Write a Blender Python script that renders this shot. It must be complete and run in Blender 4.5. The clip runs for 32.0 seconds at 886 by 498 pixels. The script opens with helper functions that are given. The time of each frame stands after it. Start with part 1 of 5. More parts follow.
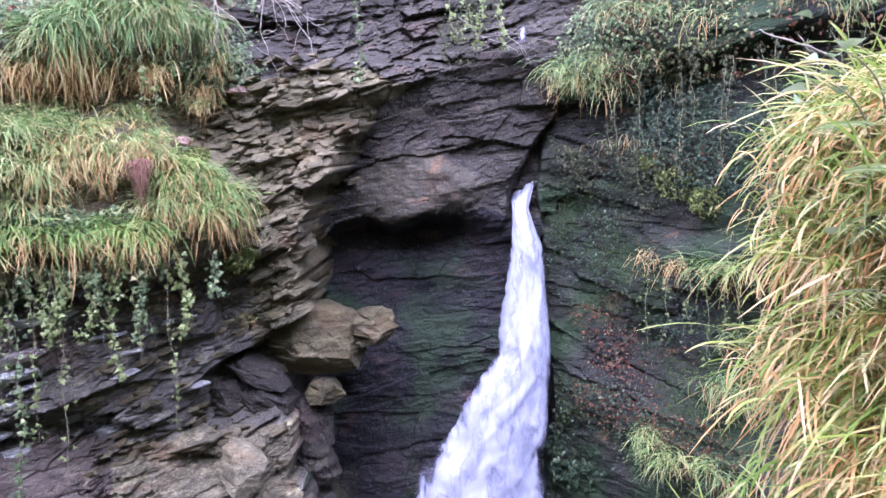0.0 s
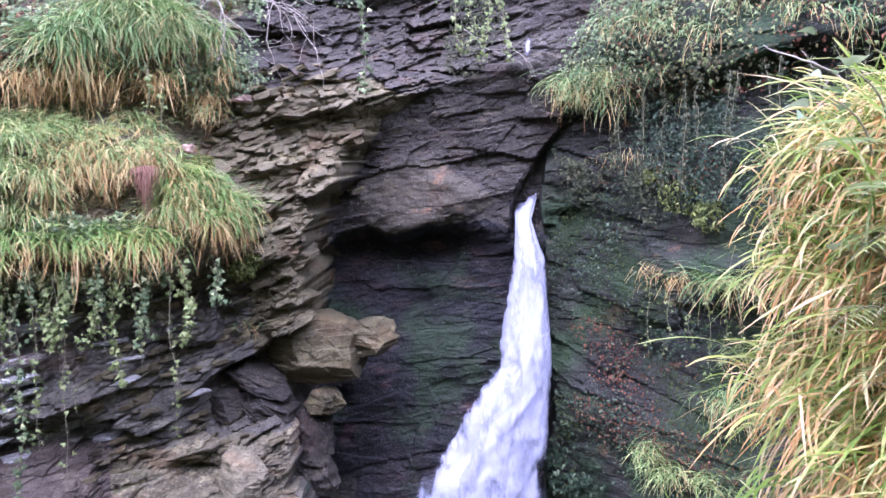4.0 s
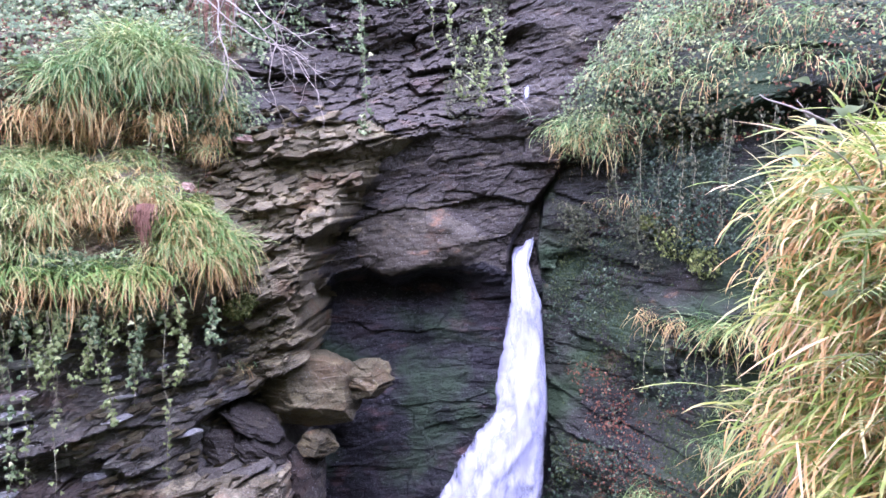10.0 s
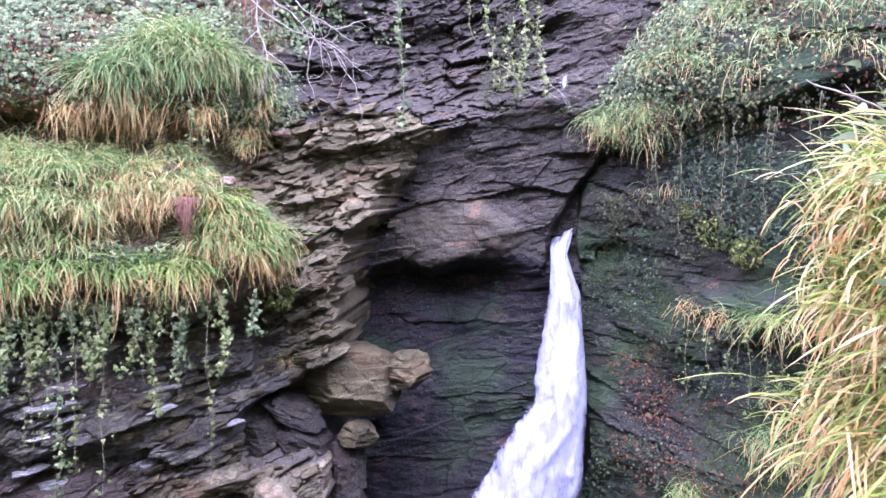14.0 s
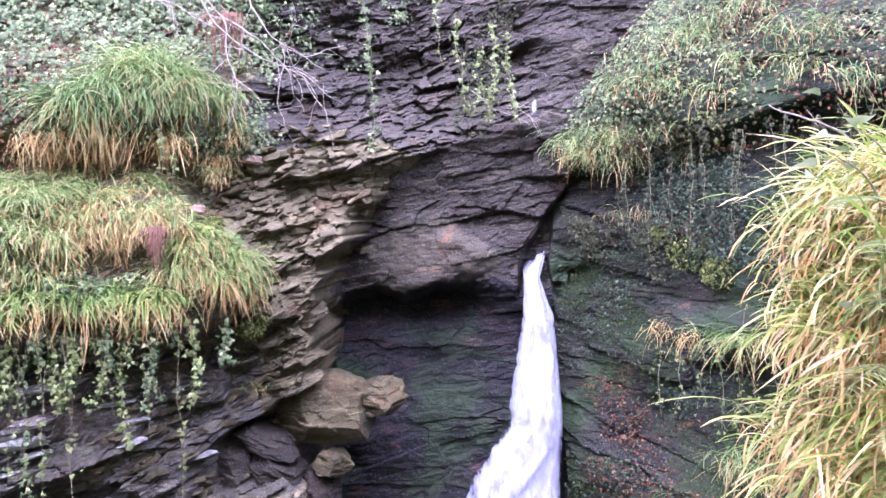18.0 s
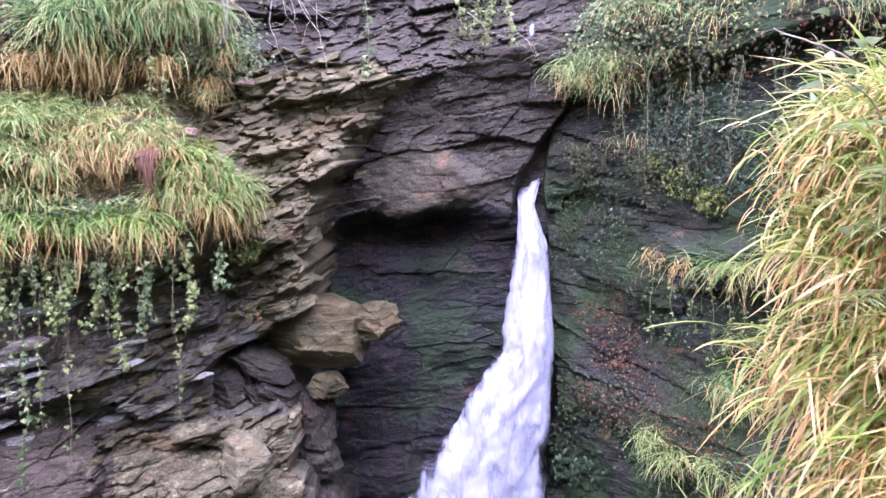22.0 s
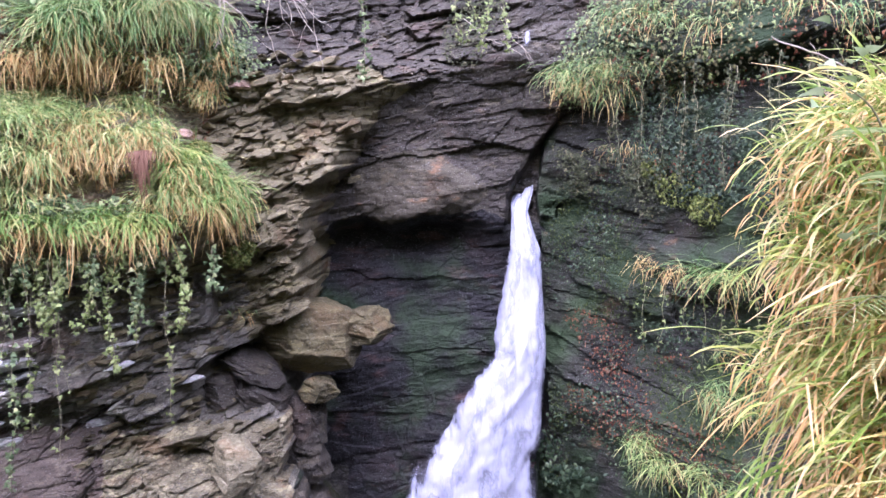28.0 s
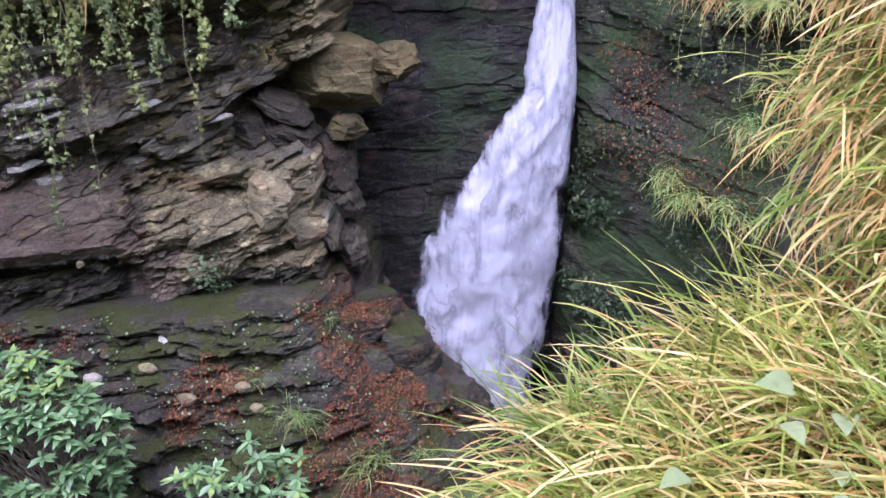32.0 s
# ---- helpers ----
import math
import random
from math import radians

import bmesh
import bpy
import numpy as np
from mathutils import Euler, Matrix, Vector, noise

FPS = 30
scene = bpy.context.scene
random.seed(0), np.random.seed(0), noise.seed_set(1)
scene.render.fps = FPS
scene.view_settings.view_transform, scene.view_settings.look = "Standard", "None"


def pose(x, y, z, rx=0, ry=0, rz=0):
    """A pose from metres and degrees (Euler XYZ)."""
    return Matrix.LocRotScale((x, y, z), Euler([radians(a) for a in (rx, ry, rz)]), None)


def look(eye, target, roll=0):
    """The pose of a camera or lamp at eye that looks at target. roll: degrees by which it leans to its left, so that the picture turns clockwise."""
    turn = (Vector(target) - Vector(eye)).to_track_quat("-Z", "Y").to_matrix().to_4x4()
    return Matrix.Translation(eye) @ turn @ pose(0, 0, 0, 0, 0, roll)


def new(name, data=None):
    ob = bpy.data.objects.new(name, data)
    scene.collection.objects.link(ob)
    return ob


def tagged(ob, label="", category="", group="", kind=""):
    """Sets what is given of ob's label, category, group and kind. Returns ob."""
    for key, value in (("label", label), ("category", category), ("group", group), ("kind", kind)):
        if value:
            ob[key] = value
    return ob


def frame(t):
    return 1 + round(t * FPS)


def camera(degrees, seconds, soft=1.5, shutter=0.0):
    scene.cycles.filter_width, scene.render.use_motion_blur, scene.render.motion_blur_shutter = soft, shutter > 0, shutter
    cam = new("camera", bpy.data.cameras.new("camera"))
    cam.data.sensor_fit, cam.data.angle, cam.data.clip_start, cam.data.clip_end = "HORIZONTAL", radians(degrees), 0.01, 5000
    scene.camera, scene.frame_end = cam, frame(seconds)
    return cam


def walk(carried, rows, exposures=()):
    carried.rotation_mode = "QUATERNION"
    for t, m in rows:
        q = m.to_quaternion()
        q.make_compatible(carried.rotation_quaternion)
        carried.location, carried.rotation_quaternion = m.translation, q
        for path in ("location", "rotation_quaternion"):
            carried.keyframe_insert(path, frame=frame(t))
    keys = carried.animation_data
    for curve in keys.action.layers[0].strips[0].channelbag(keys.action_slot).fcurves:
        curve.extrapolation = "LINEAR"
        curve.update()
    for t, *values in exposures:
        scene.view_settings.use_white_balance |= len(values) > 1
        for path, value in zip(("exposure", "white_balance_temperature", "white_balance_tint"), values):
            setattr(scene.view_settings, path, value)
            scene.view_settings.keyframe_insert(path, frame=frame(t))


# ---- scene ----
# ---- camera: held in the hand, the eye at the origin ----
EXPOSURES = [(0.0, 3.3, 4900.0, 41.0), (6.0, 3.35, 4900.0, 43.0), (10.0, 3.42, 4900.0, 45.0), (13.0, 3.48, 4920.0, 47.0), (20.0, 3.63, 5060.0, 48.0), (21.0, 3.54, 5060.0, 46.0), (23.0, 3.4, 5180.0, 42.0), (28.0, 3.36, 5180.0, 39.0), (30.0, 3.06, 5260.0, 36.0), (32.0, 2.9, 5300.0, 34.0)]
cam = camera(56.41, 32.0, soft=1.6)
PATH = [
    (0.0, pose(0.000, -0.000, 0.000, 83.00, 1.19, -0.00)),
    (0.5, pose(-0.000, 0.007, -0.003, 82.60, 0.90, 0.73)),
    (1.0, pose(-0.007, 0.001, -0.006, 82.21, 0.18, 0.20)),
    (1.5, pose(-0.009, 0.005, -0.007, 81.92, -0.12, -0.12)),
    (2.0, pose(-0.008, -0.000, -0.009, 82.50, -0.15, -0.08)),
    (2.5, pose(-0.004, -0.000, -0.008, 82.79, -0.33, -0.25)),
    (3.0, pose(-0.003, -0.003, -0.001, 83.16, 0.06, -0.04)),
    (3.5, pose(0.002, -0.005, -0.000, 83.58, 0.51, 0.27)),
    (5.5, pose(-0.009, -0.001, -0.002, 84.01, -0.06, 0.32)),
    (6.0, pose(-0.010, -0.004, 0.000, 84.63, 0.01, 0.46)),
    (6.5, pose(-0.008, -0.004, -0.002, 84.91, -0.10, 0.48)),
    (7.0, pose(-0.008, -0.004, -0.005, 85.01, -0.37, 0.45)),
    (7.5, pose(-0.010, -0.006, -0.006, 85.26, -0.88, -0.12)),
    (8.0, pose(-0.009, -0.001, -0.007, 85.77, -1.05, -0.59)),
    (8.5, pose(-0.008, -0.007, -0.003, 86.33, -0.83, -0.27)),
    (9.0, pose(-0.008, -0.009, -0.004, 86.68, -0.66, -0.11)),
    (9.5, pose(-0.003, -0.006, -0.004, 86.98, -0.50, 0.07)),
    (10.0, pose(-0.001, -0.009, -0.004, 86.74, -0.50, 0.13)),
    (10.5, pose(-0.002, -0.009, -0.005, 86.47, -0.47, 0.23)),
    (11.0, pose(0.001, -0.008, -0.005, 86.69, -0.43, 0.23)),
    (11.5, pose(0.005, -0.007, -0.000, 87.22, -0.10, 0.04)),
    (12.0, pose(0.005, -0.007, -0.001, 87.44, 0.22, 0.35)),
    (12.5, pose(0.000, -0.010, -0.002, 87.43, 0.44, 1.08)),
    (13.0, pose(0.001, -0.010, -0.001, 87.21, 0.44, 1.87)),
    (13.5, pose(-0.008, -0.009, -0.007, 86.47, 0.12, 2.63)),
    (15.5, pose(-0.018, -0.006, -0.010, 85.93, -0.78, 2.00)),
    (16.0, pose(-0.019, -0.005, -0.009, 85.87, -0.96, 1.73)),
    (16.5, pose(-0.016, -0.006, -0.005, 85.90, -0.64, 1.61)),
    (17.0, pose(-0.012, -0.003, 0.005, 86.89, 0.18, 1.24)),
    (17.5, pose(-0.005, -0.005, 0.009, 87.65, 0.83, 0.85)),
    (18.0, pose(-0.007, -0.008, 0.006, 87.77, 0.81, 0.77)),
    (18.5, pose(-0.004, -0.004, 0.003, 87.54, 0.82, 0.82)),
    (19.0, pose(-0.005, -0.003, 0.000, 87.00, 0.75, 0.95)),
    (19.5, pose(-0.004, -0.006, 0.002, 87.32, 0.70, 0.94)),
    (20.0, pose(-0.003, -0.009, 0.007, 88.23, 0.56, 0.89)),
    (20.5, pose(-0.008, -0.009, 0.006, 88.26, 0.40, 0.91)),
    (21.0, pose(-0.011, -0.007, 0.001, 86.94, 0.30, 0.92)),
    (21.5, pose(-0.016, 0.003, -0.006, 84.32, 0.29, 0.69)),
    (22.0, pose(-0.016, 0.006, -0.007, 82.75, 0.27, 0.34)),
    (22.5, pose(-0.017, 0.008, -0.010, 82.34, 0.10, -0.06)),
    (23.0, pose(-0.015, 0.008, -0.010, 82.34, 0.07, -0.04)),
    (23.5, pose(-0.011, 0.010, -0.014, 82.14, -0.24, 0.13)),
    (24.0, pose(-0.019, 0.008, -0.020, 81.43, -0.61, 0.46)),
    (24.5, pose(-0.022, 0.004, -0.018, 81.33, -0.63, 0.08)),
    (26.5, pose(-0.034, 0.005, -0.022, 82.16, -0.63, 0.10)),
    (27.0, pose(-0.038, 0.004, -0.018, 82.59, -0.77, -0.07)),
    (27.5, pose(-0.039, 0.004, -0.018, 83.01, -0.67, -0.08)),
    (28.0, pose(-0.040, 0.001, -0.018, 83.22, -0.49, -0.24)),
    (28.5, pose(-0.040, 0.001, -0.019, 82.82, -0.16, -0.39)),
    (29.0, pose(-0.041, 0.010, -0.025, 80.43, -0.06, -0.65)),
    (29.5, pose(-0.029, 0.020, -0.034, 76.16, 0.15, -1.01)),
    (30.0, pose(-0.010, 0.033, -0.041, 72.51, 0.71, -0.64)),
    (30.5, pose(-0.002, 0.041, -0.049, 69.64, 0.73, 0.05)),
    (31.0, pose(-0.009, 0.046, -0.052, 67.70, 0.44, 0.75)),
    (31.5, pose(-0.014, 0.043, -0.050, 66.23, 0.41, 1.53)),
    (32.0, pose(-0.013, 0.048, -0.053, 65.28, 0.57, 1.70)),
]
walk(cam, PATH, EXPOSURES)

# ---- daylight: bright overcast sky over the gorge ----
world = bpy.data.worlds.new("overcast_sky")
scene.world = world
world.use_nodes = True
wt = world.node_tree
sky = wt.nodes.new("ShaderNodeTexSky")
sky.sky_type, sky.sun_disc = "NISHITA", False
sky.sun_elevation, sky.sun_rotation = radians(52), radians(195)
sky.air_density, sky.dust_density = 1.0, 1.5
cloud = wt.nodes.new("ShaderNodeHueSaturation")
cloud.inputs["Saturation"].default_value = 0.3
wt.links.new(sky.outputs[0], cloud.inputs["Color"])
wt.links.new(cloud.outputs[0], wt.nodes["Background"].inputs[0])
wt.nodes["Background"].inputs[1].default_value = 0.15
sun = new("sun", bpy.data.lights.new("sun", "SUN"))
sun.data.energy, sun.data.angle, sun.data.color = 0.95, radians(95), (1.0, 0.97, 0.92)
sun.matrix_world = look((0, 0, 0), (0.2, 0.75, -1.0))

# ---- materials ----
class Mat:
    """A small builder for node materials."""
    def __init__(self, name):
        self.m = bpy.data.materials.new(name)
        self.m.use_nodes = True
        self.t = self.m.node_tree
        self.bsdf = self.t.nodes["Principled BSDF"]
        self.out = self.t.nodes["Material Output"]
        self.geo = self.t.nodes.new("ShaderNodeNewGeometry")

    def put(self, sock, val):
        if isinstance(val, bpy.types.NodeSocket):
            self.t.links.new(val, sock)
        elif isinstance(val, tuple) and len(val) == 3 and sock.type == "RGBA":
            sock.default_value = (*val, 1)
        else:
            sock.default_value = val

    def scaled(self, v, s):
        n = self.t.nodes.new("ShaderNodeMapping")
        self.put(n.inputs[0], v)
        n.inputs[3].default_value = s
        return n.outputs[0]

    def noise(self, scale, detail=4, rough=0.6, v=None, stretch=None, distort=0.0):
        v = v if v is not None else self.geo.outputs["Position"]
        if stretch:
            v = self.scaled(v, stretch)
        n = self.t.nodes.new("ShaderNodeTexNoise")
        self.put(n.inputs["Vector"], v)
        n.inputs["Scale"].default_value, n.inputs["Detail"].default_value = scale, detail
        n.inputs["Roughness"].default_value, n.inputs["Distortion"].default_value = rough, distort
        return n.outputs[0]

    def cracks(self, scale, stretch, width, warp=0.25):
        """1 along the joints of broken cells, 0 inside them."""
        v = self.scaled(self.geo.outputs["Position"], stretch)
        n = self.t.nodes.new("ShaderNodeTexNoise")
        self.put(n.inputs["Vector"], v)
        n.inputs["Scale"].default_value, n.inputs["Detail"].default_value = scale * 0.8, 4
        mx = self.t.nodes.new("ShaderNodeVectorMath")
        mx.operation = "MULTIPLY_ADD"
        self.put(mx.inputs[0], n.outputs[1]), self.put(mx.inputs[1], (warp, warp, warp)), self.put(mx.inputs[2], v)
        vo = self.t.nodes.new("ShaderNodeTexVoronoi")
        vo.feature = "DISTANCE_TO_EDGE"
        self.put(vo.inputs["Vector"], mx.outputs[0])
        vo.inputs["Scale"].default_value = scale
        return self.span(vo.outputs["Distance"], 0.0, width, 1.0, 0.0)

    def ramp(self, fac, stops):
        n = self.t.nodes.new("ShaderNodeValToRGB")
        self.put(n.inputs[0], fac)
        el = n.color_ramp.elements
        while len(el) < len(stops):
            el.new(0.5)
        for e, (p, c) in zip(el, stops):
            e.position = p
            e.color = (*c, 1) if isinstance(c, tuple) else (c, c, c, 1)
        return n.outputs[0]

    def mix(self, fac, a, b, mode="MIX"):
        n = self.t.nodes.new("ShaderNodeMix")
        n.data_type, n.blend_type = "RGBA", mode
        self.put(n.inputs[0], fac), self.put(n.inputs[6], a), self.put(n.inputs[7], b)
        return n.outputs[2]

    def math(self, op, a, b=0.0):
        n = self.t.nodes.new("ShaderNodeMath")
        n.operation = op
        self.put(n.inputs[0], a), self.put(n.inputs[1], b)
        return n.outputs[0]

    def span(self, v, lo, hi, a=0.0, b=1.0):
        n = self.t.nodes.new("ShaderNodeMapRange")
        n.interpolation_type = "SMOOTHSTEP"
        for i, x in enumerate((v, lo, hi, a, b)):
            self.put(n.inputs[i], x)
        return n.outputs[0]

    def axis(self, v, k):
        n = self.t.nodes.new("ShaderNodeSeparateXYZ")
        self.put(n.inputs[0], v)
        return n.outputs[k]

    def bump(self, h, strength, dist=0.02, base=None):
        n = self.t.nodes.new("ShaderNodeBump")
        n.inputs["Strength"].default_value, n.inputs["Distance"].default_value = strength, dist
        self.put(n.inputs["Height"], h)
        if base is not None:
            self.put(n.inputs["Normal"], base)
        return n.outputs[0]

    def set(self, **kw):
        for k, v in kw.items():
            self.put(self.bsdf.inputs[k.replace("_", " ")], v)
        return self


def rock_material(name, cols, moss, moss_lo, stain=(0.2, 0.11, 0.05), stain_hi=0.62, wet=0.5, algae=None, moss_col=((0.035, 0.05, 0.012), (0.11, 0.13, 0.025)), relief=0.8, sheen=0.4):
    """Bedded slate: bands of colour along the beds, iron stains, pale scratches, moss where faces look up."""
    k = Mat(name)
    beds = k.noise(1.0, 6, 0.65, stretch=(1.5, 1.5, 6.5), distort=0.8)
    blot = k.noise(1.7, 5, 0.6)
    fine = k.noise(38, 5, 0.7, stretch=(1, 1, 2.4))
    c = k.ramp(beds, [(0.25, cols[0]), (0.45, cols[1]), (0.58, cols[2]), (0.75, cols[3])])
    c = k.mix(k.span(blot, 0.5, 0.72), c, tuple(0.55 * x for x in cols[1]))
    c = k.mix(k.math("MULTIPLY", k.span(k.noise(1.5, 5, 0.65, stretch=(1, 1, 1.6)), 0.54, 0.66), 0.55), c, (cols[2][0] * 1.15, cols[2][1] * 0.82, cols[2][2] * 0.72))
    c = k.mix(k.math("MULTIPLY", k.span(k.noise(3.1, 6, 0.7, stretch=(1, 1, 2.0)), 0.55, 0.64), 0.7), c, (cols[3][0] * 1.25, cols[3][1] * 1.22, cols[3][2] * 1.1))
    c = k.mix(k.math("MULTIPLY", k.span(k.noise(2.6, 4, 0.6, stretch=(1, 1, 2.2)), stain_hi, stain_hi + 0.1), 0.7), c, stain)
    c = k.mix(k.math("MULTIPLY", k.span(k.noise(15, 6, 0.7, stretch=(1, 1, 1.8)), 0.5, 0.66), 0.6), c, tuple(0.4 * x for x in cols[1]))
    c = k.mix(k.math("MULTIPLY", k.span(fine, 0.45, 0.72), 0.45), c, tuple(1.3 * x for x in cols[3]))
    c = k.mix(k.math("MULTIPLY", k.span(k.noise(90, 2, 0.5), 0.64, 0.7), 0.35), c, (0.4, 0.4, 0.37))
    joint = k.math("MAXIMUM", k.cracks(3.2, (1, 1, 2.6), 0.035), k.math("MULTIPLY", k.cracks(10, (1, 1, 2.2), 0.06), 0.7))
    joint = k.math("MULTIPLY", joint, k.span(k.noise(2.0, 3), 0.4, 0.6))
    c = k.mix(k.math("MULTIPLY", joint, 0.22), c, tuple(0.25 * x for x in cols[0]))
    if algae:
        c = k.mix(k.span(k.noise(1.1, 5, 0.65), algae[1], algae[1] + 0.16), c, k.ramp(fine, [(0.3, algae[0]), (0.7, tuple(2.0 * x for x in algae[0]))]))
    up = k.axis(k.geo.outputs["Normal"], 2)
    patch = k.math("ADD", k.math("MULTIPLY", up, moss), k.math("SUBTRACT", k.noise(2.3, 5, 0.7), moss_lo))
    mossy = k.span(patch, 0.0, 0.12)
    c = k.mix(mossy, c, k.ramp(k.noise(55, 3, 0.6), [(0.3, moss_col[0]), (0.7, moss_col[1])]))
    h = k.math("ADD", k.math("MULTIPLY", k.noise(7, 7, 0.7, stretch=(1, 1, 2.6)), 1.0), k.math("MULTIPLY", fine, 0.35))
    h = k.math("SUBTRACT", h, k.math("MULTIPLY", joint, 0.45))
    rough = k.mix(mossy, k.span(blot, 0.35, 0.65, wet, 0.85), (0.95, 0.95, 0.95))
    k.set(Base_Color=c, Roughness=rough, Specular_IOR_Level=sheen, Normal=k.bump(h, relief, 0.04))
    return k.m


def leaf_material(name, stops, rough=0.45, glow=0.35, by_object=False, streak=True, tip=None, gloss=0.2):
    """Leaves and blades: colour from piece to piece, thin enough to let light through."""
    k = Mat(name)
    if by_object:
        info = k.t.nodes.new("ShaderNodeObjectInfo")
        rnd = info.outputs["Random"]
    else:
        rnd = k.geo.outputs["Random Per Island"]
    c = k.ramp(rnd, stops)
    if streak:
        c = k.mix(k.math("MULTIPLY", k.span(k.noise(23, 4, 0.6), 0.45, 0.75), 0.55), c, stops[-1][1])
        c = k.mix(k.math("MULTIPLY", k.span(k.noise(60, 3, 0.6), 0.5, 0.8), 0.4), c, tuple(0.4 * x for x in stops[0][1]))
    if tip:
        along = k.axis(k.t.nodes.new("ShaderNodeUVMap").outputs[0], 0)
        c = k.mix(k.math("MULTIPLY", k.span(k.math("ADD", along, k.math("MULTIPLY", k.math("SUBTRACT", k.noise(9, 3), 0.5), 1.2)), 0.55, 1.05), k.span(rnd, 0.3, 0.9, 0.0, 0.8)), c, tip)
        info = k.t.nodes.new("ShaderNodeObjectInfo")
        c = k.mix(1.0, c, k.ramp(info.outputs["Random"], [(0.0, (0.68, 0.82, 0.7)), (0.5, (0.95, 0.97, 0.9)), (1.0, (1.2, 1.08, 0.95))]), "MULTIPLY")
    k.set(Base_Color=c, Roughness=rough, Specular_IOR_Level=gloss)
    tr = k.t.nodes.new("ShaderNodeBsdfTranslucent")
    k.put(tr.inputs[0], c)
    mx = k.t.nodes.new("ShaderNodeMixShader")
    mx.inputs[0].default_value = glow
    k.t.links.new(k.bsdf.outputs[0], mx.inputs[1]), k.t.links.new(tr.outputs[0], mx.inputs[2])
    k.t.links.new(mx.outputs[0], k.out.inputs[0])
    return k.m


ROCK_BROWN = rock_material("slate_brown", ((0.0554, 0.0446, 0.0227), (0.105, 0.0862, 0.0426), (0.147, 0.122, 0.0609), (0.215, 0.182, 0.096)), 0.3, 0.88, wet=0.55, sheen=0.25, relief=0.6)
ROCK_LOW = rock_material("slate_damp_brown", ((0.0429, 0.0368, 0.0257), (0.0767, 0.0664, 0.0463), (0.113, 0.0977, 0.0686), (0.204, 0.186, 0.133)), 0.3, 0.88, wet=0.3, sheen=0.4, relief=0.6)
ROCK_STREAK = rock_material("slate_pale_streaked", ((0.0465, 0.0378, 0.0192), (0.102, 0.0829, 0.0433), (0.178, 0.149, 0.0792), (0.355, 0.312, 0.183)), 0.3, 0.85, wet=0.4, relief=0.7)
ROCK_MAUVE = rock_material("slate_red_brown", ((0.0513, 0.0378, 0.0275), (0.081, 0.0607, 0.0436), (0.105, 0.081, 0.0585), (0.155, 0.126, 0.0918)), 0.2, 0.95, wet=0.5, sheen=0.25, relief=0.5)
# hollow's rock: wet slate with algae, the recess shade painted into its black
ROCK_CAVE = rock_material("slate_wet_hollow_shade", ((0.0151, 0.0139, 0.014), (0.021, 0.0194, 0.0188), (0.026, 0.0239, 0.0231), (0.0377, 0.0351, 0.0332)), 0.2, 0.9, wet=0.6, stain=(0.085, 0.048, 0.038), stain_hi=0.56, relief=0.5, sheen=0.15, algae=((0.022, 0.032, 0.016), 0.5))
# dark wall behind the fall: wet slate plus the overhang's shade in its colour
ROCK_DARK = rock_material("slate_wet_shaded", ((0.0267, 0.0225, 0.0164), (0.0394, 0.033, 0.0241), (0.052, 0.0436, 0.031), (0.0807, 0.0689, 0.0481)), 0.2, 0.9, wet=0.6, relief=0.5, sheen=0.18, stain=(0.13, 0.09, 0.06))
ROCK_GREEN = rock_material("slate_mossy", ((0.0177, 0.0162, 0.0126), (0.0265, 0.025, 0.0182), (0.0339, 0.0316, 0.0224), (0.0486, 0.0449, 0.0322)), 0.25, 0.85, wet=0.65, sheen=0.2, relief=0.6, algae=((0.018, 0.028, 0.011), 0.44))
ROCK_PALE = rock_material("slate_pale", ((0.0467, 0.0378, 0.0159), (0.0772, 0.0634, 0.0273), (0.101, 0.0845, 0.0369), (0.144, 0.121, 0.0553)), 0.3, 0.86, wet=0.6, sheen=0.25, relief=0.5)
# quartz white, raised to stand in for sky gloss on wet rock
QUARTZ_GLOSS = rock_material("quartz_painted_gloss", ((0.24, 0.225, 0.191), (0.405, 0.383, 0.331), (0.54, 0.517, 0.456), (0.75, 0.72, 0.661)), 0.1, 0.98, wet=0.35)
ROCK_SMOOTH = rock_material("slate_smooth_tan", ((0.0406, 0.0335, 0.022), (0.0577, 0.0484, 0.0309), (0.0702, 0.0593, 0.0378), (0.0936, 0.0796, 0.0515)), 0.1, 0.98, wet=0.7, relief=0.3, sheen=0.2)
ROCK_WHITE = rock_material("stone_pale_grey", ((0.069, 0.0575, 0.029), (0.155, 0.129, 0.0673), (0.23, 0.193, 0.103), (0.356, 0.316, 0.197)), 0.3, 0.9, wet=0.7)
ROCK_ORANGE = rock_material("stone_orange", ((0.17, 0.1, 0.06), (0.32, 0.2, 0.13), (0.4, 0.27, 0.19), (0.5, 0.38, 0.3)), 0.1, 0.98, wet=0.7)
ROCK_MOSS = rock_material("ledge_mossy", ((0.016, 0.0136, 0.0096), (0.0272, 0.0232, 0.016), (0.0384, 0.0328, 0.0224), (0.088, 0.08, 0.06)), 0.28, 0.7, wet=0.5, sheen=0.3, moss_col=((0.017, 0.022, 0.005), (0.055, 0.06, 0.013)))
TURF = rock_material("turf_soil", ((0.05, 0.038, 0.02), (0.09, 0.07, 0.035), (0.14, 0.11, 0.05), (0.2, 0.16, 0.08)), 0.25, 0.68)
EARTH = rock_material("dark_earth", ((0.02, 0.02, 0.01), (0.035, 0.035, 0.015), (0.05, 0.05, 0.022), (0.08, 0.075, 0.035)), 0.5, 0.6)
